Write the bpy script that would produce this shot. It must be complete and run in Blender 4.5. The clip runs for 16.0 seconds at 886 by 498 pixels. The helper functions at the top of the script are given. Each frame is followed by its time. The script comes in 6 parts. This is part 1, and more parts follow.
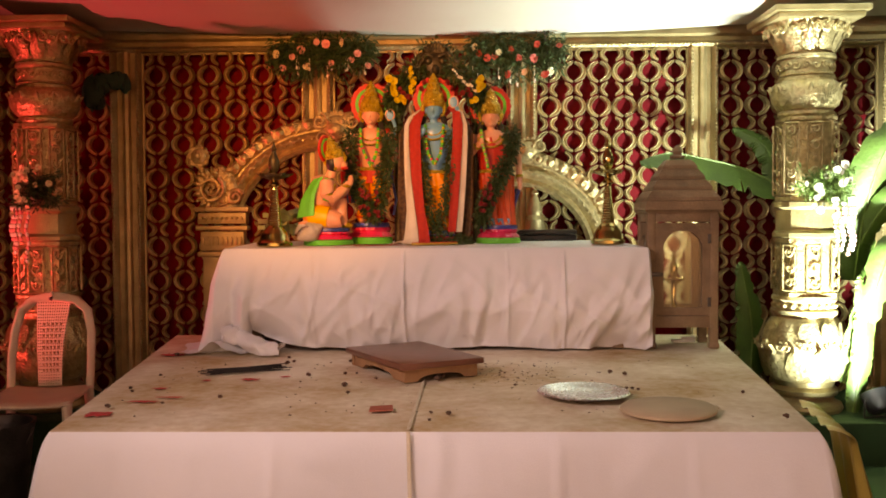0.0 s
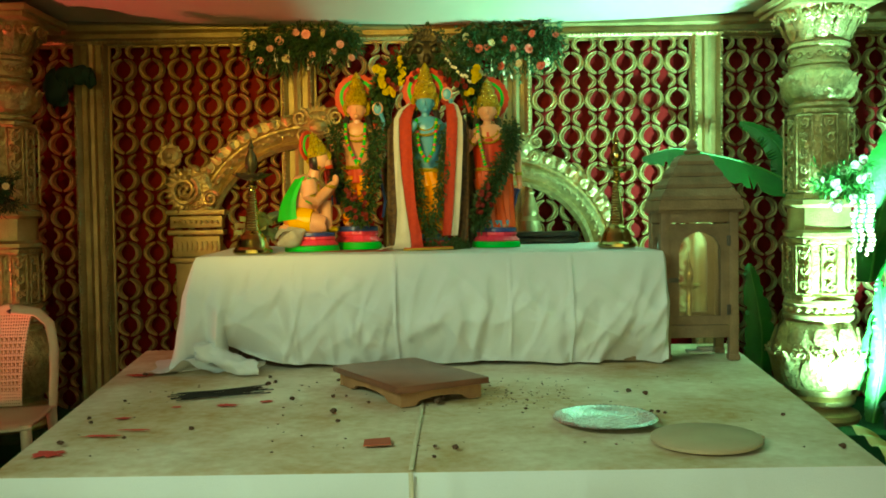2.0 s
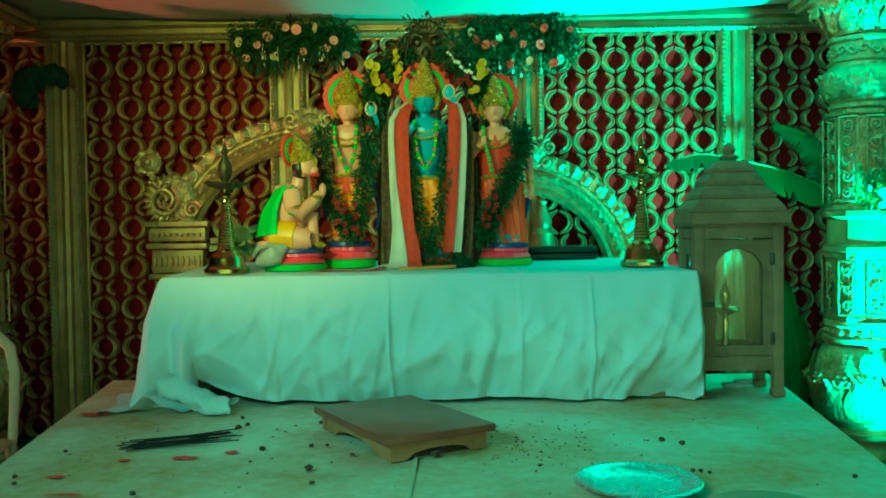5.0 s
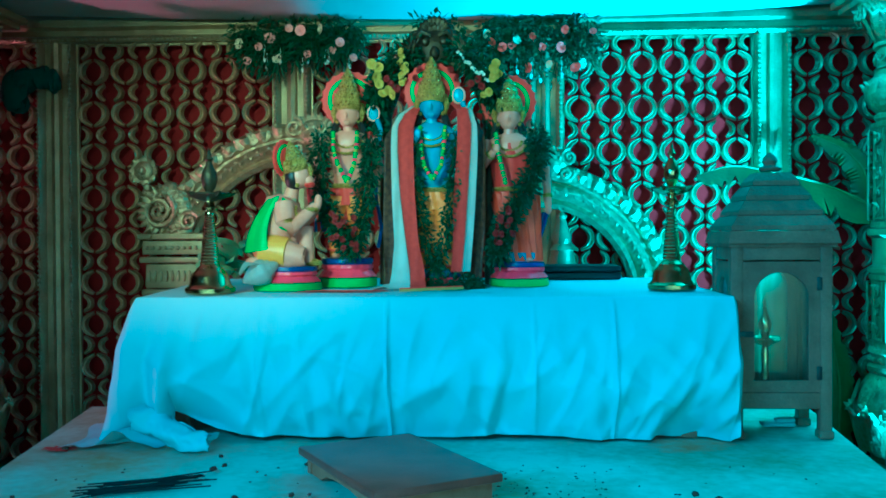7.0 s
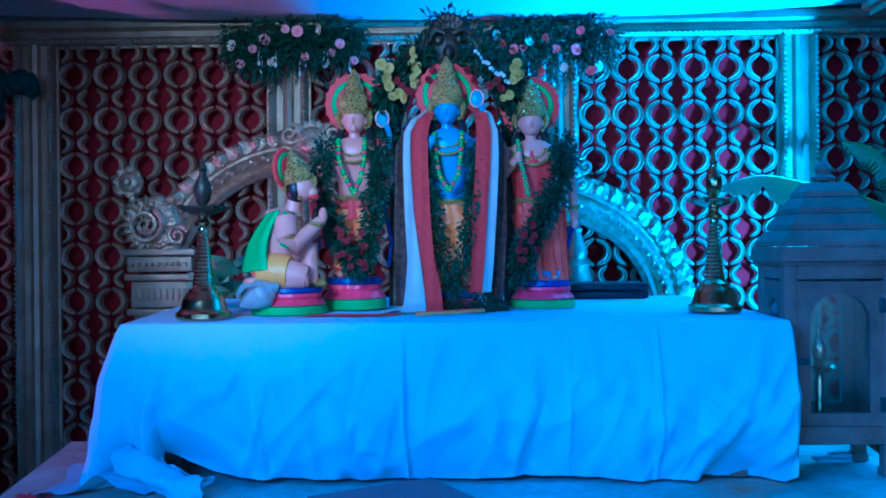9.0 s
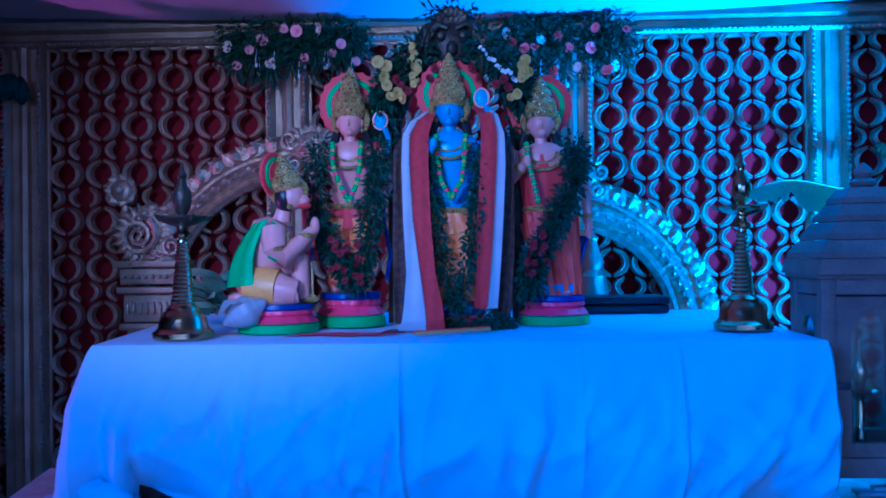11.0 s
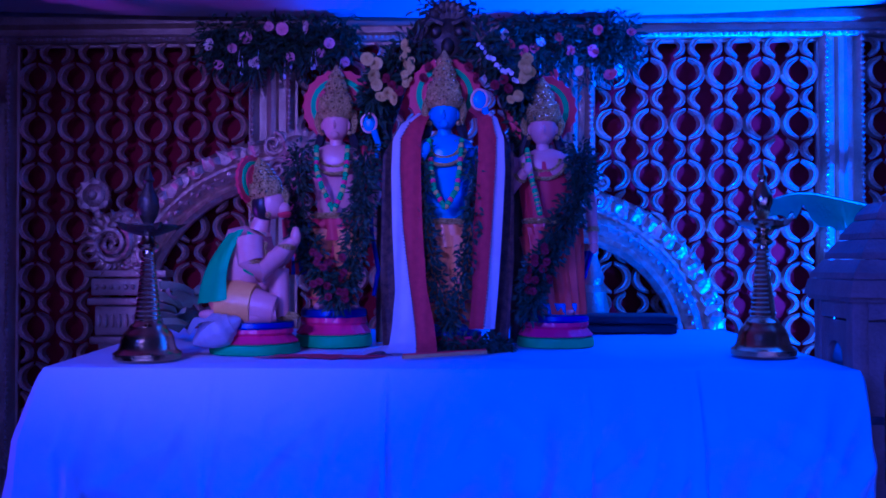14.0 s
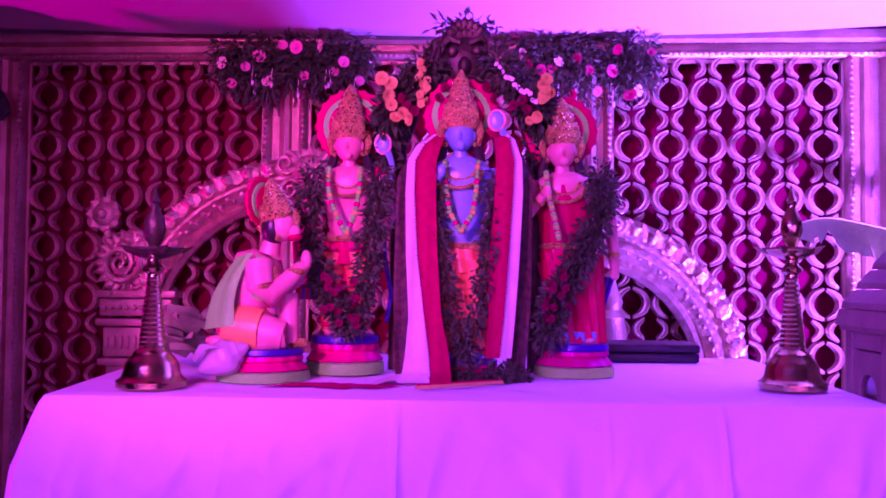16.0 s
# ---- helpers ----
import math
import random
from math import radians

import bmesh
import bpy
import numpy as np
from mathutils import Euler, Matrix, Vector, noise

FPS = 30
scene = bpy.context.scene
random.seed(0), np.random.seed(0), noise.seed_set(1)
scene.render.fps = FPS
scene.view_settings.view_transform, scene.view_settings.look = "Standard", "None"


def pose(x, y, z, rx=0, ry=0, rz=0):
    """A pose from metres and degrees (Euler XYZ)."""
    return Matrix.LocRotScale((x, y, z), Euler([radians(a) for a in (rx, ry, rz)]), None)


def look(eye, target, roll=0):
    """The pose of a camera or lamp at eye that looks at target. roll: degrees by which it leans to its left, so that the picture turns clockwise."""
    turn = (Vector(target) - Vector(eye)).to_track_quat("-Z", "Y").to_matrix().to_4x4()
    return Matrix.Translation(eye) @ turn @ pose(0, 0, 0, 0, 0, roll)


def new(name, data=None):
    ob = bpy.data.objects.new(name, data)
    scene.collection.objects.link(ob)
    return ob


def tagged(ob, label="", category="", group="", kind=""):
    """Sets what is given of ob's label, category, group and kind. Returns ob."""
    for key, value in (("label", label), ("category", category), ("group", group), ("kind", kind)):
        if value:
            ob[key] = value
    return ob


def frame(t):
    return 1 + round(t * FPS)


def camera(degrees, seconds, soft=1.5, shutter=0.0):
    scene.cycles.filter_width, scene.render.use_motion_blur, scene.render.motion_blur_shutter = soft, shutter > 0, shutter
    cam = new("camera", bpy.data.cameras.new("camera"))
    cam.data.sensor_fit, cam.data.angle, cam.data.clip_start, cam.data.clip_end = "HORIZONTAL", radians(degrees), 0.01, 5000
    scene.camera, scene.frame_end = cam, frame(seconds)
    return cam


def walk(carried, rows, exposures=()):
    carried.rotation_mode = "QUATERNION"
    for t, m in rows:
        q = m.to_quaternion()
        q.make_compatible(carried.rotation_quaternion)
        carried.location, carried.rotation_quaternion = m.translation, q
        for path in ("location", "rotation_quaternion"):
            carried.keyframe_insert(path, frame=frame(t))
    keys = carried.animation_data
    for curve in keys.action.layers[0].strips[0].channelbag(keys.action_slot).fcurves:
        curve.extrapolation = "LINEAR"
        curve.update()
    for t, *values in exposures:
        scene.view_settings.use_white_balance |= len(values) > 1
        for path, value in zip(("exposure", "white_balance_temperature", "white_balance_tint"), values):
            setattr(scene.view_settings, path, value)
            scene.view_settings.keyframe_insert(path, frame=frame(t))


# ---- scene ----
cam = camera(53.0, 16.0, soft=1.8)
PATH = [
    (0, (0.153, -0.184, 1.11), (0.091, 1.813, 1.042), -0.3),
    (0.5, (0.119, -0.073, 1.118), (0.064, 1.924, 1.03), -0.5),
    (1, (0.086, 0.003, 1.123), (0.06, 2.001, 1.043), -0.7),
    (1.5, (0.07, 0.075, 1.125), (0.055, 2.073, 1.054), -0.8),
    (2, (0.083, 0.151, 1.124), (0.066, 2.149, 1.054), -0.8),
    (2.5, (0.107, 0.269, 1.129), (0.071, 2.266, 1.044), -0.7),
    (3, (0.152, 0.345, 1.137), (0.093, 2.343, 1.06), -0.7),
    (3.5, (0.168, 0.389, 1.136), (0.099, 2.387, 1.066), -0.6),
    (5.8, (0.086, 0.748, 1.155), (0.061, 2.748, 1.105), -0.9),
    (6, (0.101, 0.787, 1.155), (0.071, 2.786, 1.105), -0.8),
    (6.5, (0.12, 0.854, 1.165), (0.058, 2.852, 1.13), -0.7),
    (7, (0.152, 0.907, 1.166), (0.066, 2.904, 1.139), -0.3),
    (7.5, (0.152, 0.964, 1.166), (0.057, 2.961, 1.134), -0.2),
    (8, (0.117, 1.048, 1.168), (0.025, 3.045, 1.133), -0.4),
    (8.5, (0.079, 1.119, 1.176), (0.003, 3.117, 1.136), -0.4),
    (9, (0.044, 1.182, 1.189), (-0.011, 3.181, 1.184), -0.5),
    (11.5, (0.086, 1.456, 1.205), (-0.013, 3.453, 1.217), -0.7),
    (12, (0.056, 1.507, 1.208), (-0.02, 3.505, 1.215), -0.9),
    (12.5, (0.035, 1.528, 1.207), (-0.01, 3.527, 1.219), -0.8),
    (13, (0.054, 1.553, 1.213), (0.006, 3.552, 1.236), -0.5),
    (13.5, (0.066, 1.587, 1.214), (0.009, 3.586, 1.248), -0.2),
    (14, (0.065, 1.61, 1.218), (-0.007, 3.609, 1.25), 0.0),
    (14.5, (0.062, 1.632, 1.225), (-0.028, 3.63, 1.259), 0.1),
    (15, (0.058, 1.649, 1.228), (-0.044, 3.646, 1.277), 0.2),
    (15.5, (0.057, 1.673, 1.232), (-0.044, 3.67, 1.294), 0.3),
    (16, (0.057, 1.686, 1.237), (-0.045, 3.682, 1.31), 0.5),
]
# The colour-changing stage floods tint the whole picture: seconds, stops, kelvin, tint.
TINTS = [
    (0.0, 0.12, 12900, 60), (0.5, 0.1, 12300, 32), (1.0, 0.18, 12300, 14), (1.5, 0.25, 12000, -22), (2.5, 0.15, 11300, -70), (3.5, 0.15, 8400, -122),
    (6.0, 0.15, 3050, -114), (7.0, 0.25, 2460, -54), (7.5, 0.2, 2430, -38), (8.0, 0.05, 2410, -24), (9.0, -0.2, 2380, 2),
    (11.5, -0.8, 2700, 26), (12.5, -1.2, 2900, 46), (13.0, -1.45, 3120, 70), (13.5, -1.65, 3200, 80), (14.0, -1.75, 3380, 93), (14.5, -1.6, 3850, 128),
    (15.0, -1.3, 4750, 202), (15.5, -0.95, 6050, 315), (16.0, -0.55, 7650, 440),
]
walk(cam, [(t, look(eye, target, roll)) for t, eye, target, roll in PATH], TINTS)

# ---- light ----
FLOOR = -0.20
world = bpy.data.worlds.new("world")
scene.world = world
world.use_nodes = True
wn = world.node_tree
sky = wn.nodes.new("ShaderNodeTexSky")
sky.sky_type = "NISHITA"
sky.sun_disc = False
sky.sun_elevation, sky.sun_rotation = radians(28), radians(170)
wn.links.new(sky.outputs["Color"], wn.nodes["Background"].inputs["Color"])
wn.nodes["Background"].inputs["Strength"].default_value = 0.10


def lamp(name, kind, m, energy, color, **more):
    data = bpy.data.lights.new(name, kind)
    data.energy, data.color = energy, color
    ob = new(name, data)
    ob.matrix_world = m
    if kind == "SPOT":
        data.spot_size, data.spot_blend, data.shadow_soft_size = radians(more["cone"]), 0.9, 0.06
    if kind == "AREA":
        data.shape, data.size, data.size_y, data.spread = "RECTANGLE", more["w"], more["h"], radians(more["spread"])
    return ob


# added fill lamp inside the tent, in place of daylight through the open front
lamp("front_fill", "AREA", look((-1.4, 0.6, 2.06), (0.60, 2.9, 0.60)), 10.8, (0.70, 0.85, 1.0), w=1.7, h=0.4, spread=80)
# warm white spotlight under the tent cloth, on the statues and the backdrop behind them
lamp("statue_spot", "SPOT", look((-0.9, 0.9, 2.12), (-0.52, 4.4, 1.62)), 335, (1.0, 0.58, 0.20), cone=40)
# stage floods beside the lit column and at the unseen side wall
lamp("flood_beam_east", "SPOT", look((2.22, 4.09, -0.02), (1.95, 4.95, 1.9)), 1350, (0.38, 0.92, 1.0), cone=100)
lamp("flood_beam_west", "SPOT", look((-3.8, 3.85, 0.0), (-0.7, 4.4, 2.25)), 300, (1.0, 0.12, 0.14), cone=68)


# ---- materials ----
def material(name, base, other=None, rough=0.6, metal=0.0, scale=8.0, fine=90.0, bump=0.15, spread=0.5, vary=0.0, sheen=0.0, glass=False, crease=0.0):
    """Two tones mixed by noise at two scales, with fine relief; vary: brightness from piece to piece."""
    m = bpy.data.materials.new(name)
    m.use_nodes = True
    nt = m.node_tree
    b = nt.nodes["Principled BSDF"]
    b.inputs["Roughness"].default_value, b.inputs["Metallic"].default_value = rough, metal
    if sheen:
        b.inputs["Sheen Weight"].default_value = sheen
    if glass:
        b.inputs["Transmission Weight"].default_value, b.inputs["IOR"].default_value = 1.0, 1.45
    other = other or tuple(c * 0.7 for c in base)
    tc = nt.nodes.new("ShaderNodeTexCoord")
    n1, n2 = nt.nodes.new("ShaderNodeTexNoise"), nt.nodes.new("ShaderNodeTexNoise")
    for n, sc, d in ((n1, scale, 5), (n2, fine, 3)):
        n.inputs["Scale"].default_value, n.inputs["Detail"].default_value = sc, d
        nt.links.new(tc.outputs["Object"], n.inputs["Vector"])
    ramp = nt.nodes.new("ShaderNodeValToRGB")
    ramp.color_ramp.elements[0].position, ramp.color_ramp.elements[1].position = 0.5 - spread / 2, 0.5 + spread / 2
    ramp.color_ramp.elements[0].color, ramp.color_ramp.elements[1].color = (*other, 1), (*base, 1)
    add = nt.nodes.new("ShaderNodeMath")
    add.operation = "MULTIPLY_ADD"
    add.inputs[1].default_value, add.inputs[2].default_value = 0.35, -0.175
    nt.links.new(n2.outputs["Fac"], add.inputs[0])
    mix = nt.nodes.new("ShaderNodeMath")
    nt.links.new(n1.outputs["Fac"], mix.inputs[0])
    nt.links.new(add.outputs[0], mix.inputs[1])
    nt.links.new(mix.outputs[0], ramp.inputs["Fac"])
    out = ramp.outputs["Color"]
    if vary:
        info, hsv, mr = nt.nodes.new("ShaderNodeObjectInfo"), nt.nodes.new("ShaderNodeHueSaturation"), nt.nodes.new("ShaderNodeMapRange")
        mr.inputs["To Min"].default_value, mr.inputs["To Max"].default_value = 1 - vary, 1 + vary
        nt.links.new(info.outputs["Random"], mr.inputs["Value"])
        nt.links.new(mr.outputs["Result"], hsv.inputs["Value"])
        nt.links.new(out, hsv.inputs["Color"])
        out = hsv.outputs["Color"]
    nt.links.new(out, b.inputs["Base Color"])
    rr = nt.nodes.new("ShaderNodeMapRange")
    rr.inputs["To Min"].default_value, rr.inputs["To Max"].default_value = max(0.02, rough - 0.1), min(1, rough + 0.1)
    nt.links.new(n2.outputs["Fac"], rr.inputs["Value"])
    nt.links.new(rr.outputs["Result"], b.inputs["Roughness"])
    bp = nt.nodes.new("ShaderNodeBump")
    bp.inputs["Strength"].default_value, bp.inputs["Distance"].default_value = bump, 0.01
    nt.links.new(n2.outputs["Fac"], bp.inputs["Height"])
    if crease:
        n3, b3 = nt.nodes.new("ShaderNodeTexNoise"), nt.nodes.new("ShaderNodeBump")
        n3.noise_type = "RIDGED_MULTIFRACTAL"
        n3.inputs["Scale"].default_value, n3.inputs["Detail"].default_value, n3.inputs["Distortion"].default_value = 3.2, 4, 1.2
        nt.links.new(tc.outputs["Object"], n3.inputs["Vector"])
        b3.inputs["Strength"].default_value, b3.inputs["Distance"].default_value = crease, 0.03
        nt.links.new(n3.outputs["Fac"], b3.inputs["Height"])
        nt.links.new(b3.outputs["Normal"], bp.inputs["Normal"])
    nt.links.new(bp.outputs["Normal"], b.inputs["Normal"])
    return m


GOLD = material("gold_painted_fibre", (0.60, 0.47, 0.27), (0.38, 0.28, 0.15), 0.30, 0.6, 14, 160, 0.4, 0.5, 0.12)
GOLD_CARVED = material("gold_carved_relief", (0.60, 0.46, 0.26), (0.33, 0.24, 0.12), 0.32, 0.6, 30, 55, 0.9, 0.5)
GOLD_DULL = material("gold_painted_moulding", (0.50, 0.38, 0.21), (0.30, 0.22, 0.11), 0.36, 0.55, 9, 120, 0.4)
RED_CLOTH = material("red_satin_backing", (0.21, 0.007, 0.010), (0.14, 0.004, 0.007), 0.7, 0, 3, 200, 0.2, 0.7)
RED_CLOTH.node_tree.nodes["Principled BSDF"].inputs["Specular IOR Level"].default_value = 0.1
CEILING = material("white_tent_cloth", (0.50, 0.48, 0.43), (0.42, 0.40, 0.35), 0.9, 0, 1.5, 250, 0.1)
CARPET = material("green_carpet", (0.010, 0.075, 0.026), (0.006, 0.045, 0.016), 0.95, 0, 5, 300, 0.6)
DARK_ENCLOSURE = material("dark_enclosure", (0.10, 0.05, 0.04), (0.06, 0.03, 0.025), 0.9, 0, 2, 200, 0.2)
WHITE_CLOTH = material("white_cotton_cloth", (0.78, 0.80, 0.84), (0.66, 0.68, 0.71), 0.85, 0, 2.5, 300, 0.15, 0.9, crease=0.8)
STAINED = material("stained_white_cotton", (0.78, 0.72, 0.60), (0.44, 0.28, 0.12), 0.85, 0, 2.6, 34, 0.15, 0.42, crease=0.3)
SEAM = material("seam_tape", (0.68, 0.61, 0.48), (0.56, 0.48, 0.34), 0.85, 0, 12, 300, 0.2)
SATIN = material("gold_satin", (0.55, 0.40, 0.10), (0.40, 0.27, 0.06), 0.35, 0.2, 6, 150, 0.1)
WOOD_RED = material("polished_red_wood", (0.23, 0.085, 0.055), (0.13, 0.05, 0.03), 0.32, 0, 10, 120, 0.1)
WOOD_RAW = material("raw_side_wood", (0.42, 0.22, 0.11), (0.26, 0.12, 0.06), 0.6, 0, 14, 150, 0.25)
WOOD_OLD = material("weathered_teak", (0.30, 0.20, 0.12), (0.15, 0.095, 0.055), 0.6, 0, 12, 110, 0.3, 0.6, 0.12)
BRASS = material("polished_brass", (0.62, 0.49, 0.22), (0.40, 0.30, 0.12), 0.16, 1.0, 20, 200, 0.08)
BRASS_DARK = material("sooty_brass", (0.10, 0.08, 0.04), (0.03, 0.026, 0.02), 0.45, 0.7, 20, 120, 0.2)
FOIL = material("silver_foil_card", (0.75, 0.76, 0.78), (0.6, 0.62, 0.64), 0.25, 0.9, 25, 90, 0.3)
BOARD = material("greige_card", (0.46, 0.36, 0.24), (0.38, 0.29, 0.19), 0.7, 0, 8, 150, 0.1)
GLASS = material("clear_glass", (0.95, 0.97, 0.96), (0.93, 0.95, 0.94), 0.03, 0, 3, 10, 0.0, glass=True)
PLASTIC = material("cream_plastic", (0.72, 0.66, 0.55), (0.62, 0.55, 0.45), 0.38, 0, 6, 120, 0.05)
BLACK = material("black_plastic", (0.02, 0.02, 0.022), (0.012, 0.012, 0.013), 0.4, 0, 10, 120, 0.1)
STEEL = material("dark_steel", (0.12, 0.12, 0.12), (0.06, 0.05, 0.045), 0.45, 0.8, 9, 90, 0.2)
BANANA = material("banana_leaf", (0.045, 0.16, 0.03), (0.025, 0.09, 0.018), 0.5, 0, 6, 60, 0.25)
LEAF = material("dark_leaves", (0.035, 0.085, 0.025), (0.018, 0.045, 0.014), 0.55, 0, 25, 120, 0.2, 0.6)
LEAF_LIGHT = material("light_green_leaves", (0.09, 0.22, 0.05), (0.045, 0.12, 0.025), 0.5, 0, 25, 120, 0.2, 0.6)
PETAL_CORAL = material("coral_petals", (0.75, 0.16, 0.13), (0.60, 0.09, 0.08), 0.6, 0, 40, 150, 0.1)
PETAL_PINK = material("pink_petals", (0.80, 0.42, 0.40), (0.70, 0.26, 0.26), 0.6, 0, 40, 150, 0.1)
PETAL_CREAM = material("cream_petals", (0.80, 0.72, 0.52), (0.72, 0.58, 0.38), 0.6, 0, 40, 150, 0.1)
PETAL_RED = material("red_petals", (0.20, 0.008, 0.012), (0.12, 0.005, 0.008), 0.8, 0, 40, 150, 0.1)
PETAL_YELLOW = material("yellow_petals", (0.62, 0.47, 0.04), (0.48, 0.36, 0.03), 0.6, 0, 40, 150, 0.1)
PETAL_WHITE = material("white_petals", (0.82, 0.82, 0.76), (0.72, 0.70, 0.62), 0.6, 0, 40, 150, 0.1)
RAG = material("dark_green_rag", (0.02, 0.07, 0.045), (0.01, 0.035, 0.025), 0.8, 0, 9, 150, 0.3)
SKIN_FAIR = material("painted_fair_plaster", (0.74, 0.38, 0.27), (0.66, 0.29, 0.19), 0.35, 0, 10, 80, 0.03)
SKIN_BLUE = material("painted_blue_plaster", (0.12, 0.40, 0.64), (0.08, 0.30, 0.55), 0.33, 0, 10, 80, 0.03)
PAINT_RED = material("red_enamel", (0.60, 0.04, 0.03), (0.48, 0.025, 0.02), 0.6, 0, 12, 90, 0.05)
PAINT_ORANGE = material("orange_enamel", (0.85, 0.33, 0.02), (0.70, 0.20, 0.015), 0.38, 0, 12, 90, 0.05)
PAINT_YELLOW = material("yellow_enamel", (0.85, 0.48, 0.03), (0.72, 0.32, 0.02), 0.45, 0, 12, 90, 0.05)
PAINT_SARI = material("orange_red_enamel", (0.72, 0.10, 0.03), (0.55, 0.05, 0.02), 0.4, 0, 12, 90, 0.05)
PAINT_GREEN = material("green_enamel", (0.03, 0.55, 0.07), (0.02, 0.42, 0.05), 0.6, 0, 12, 90, 0.05)
PAINT_PINK = material("pink_enamel", (0.80, 0.05, 0.15), (0.66, 0.035, 0.10), 0.4, 0, 12, 90, 0.05)
PAINT_BLUE = material("blue_enamel", (0.03, 0.06, 0.30), (0.02, 0.04, 0.20), 0.4, 0, 12, 90, 0.05)
PAINT_BLACK = material("black_hair_paint", (0.02, 0.016, 0.014), (0.012, 0.01, 0.01), 0.4, 0, 12, 90, 0.05)
CROWN_GOLD = material("glitter_gold", (0.70, 0.52, 0.08), (0.36, 0.25, 0.03), 0.28, 0.45, 70, 260, 0.9)
GLITTER = material("bright_sequins", (0.95, 0.80, 0.40), (0.85, 0.65, 0.25), 0.12, 1.0, 60, 200, 0.05)
SHAWL_RED = material("red_woven_shawl", (0.48, 0.035, 0.025), (0.34, 0.022, 0.018), 0.8, 0, 60, 350, 0.25)
SHAWL_WHITE = material("white_shawl_edge", (0.60, 0.58, 0.53), (0.50, 0.47, 0.42), 0.8, 0, 20, 350, 0.2)
SHAWL_DARK = material("dark_brocade", (0.045, 0.025, 0.018), (0.11, 0.06, 0.03), 0.7, 0.1, 60, 260, 0.3, 0.25)
GREY_SHELL = material("grey_conch", (0.50, 0.47, 0.44), (0.36, 0.33, 0.31), 0.4, 0, 20, 90, 0.1)
SOIL = material("dry_petal_crumbs", (0.12, 0.06, 0.035), (0.05, 0.025, 0.015), 0.9, 0, 60, 200, 0.3)
POWDER = material("vermilion_powder", (0.66, 0.06, 0.06), (0.46, 0.04, 0.035), 0.95, 0, 60, 300, 0.3)
INCENSE = material("incense_black", (0.03, 0.024, 0.02), (0.015, 0.012, 0.01), 0.9, 0, 60, 300, 0.3)
PENCIL = material("yellow_stick", (0.55, 0.38, 0.08), (0.40, 0.25, 0.05), 0.6, 0, 30, 200, 0.1)


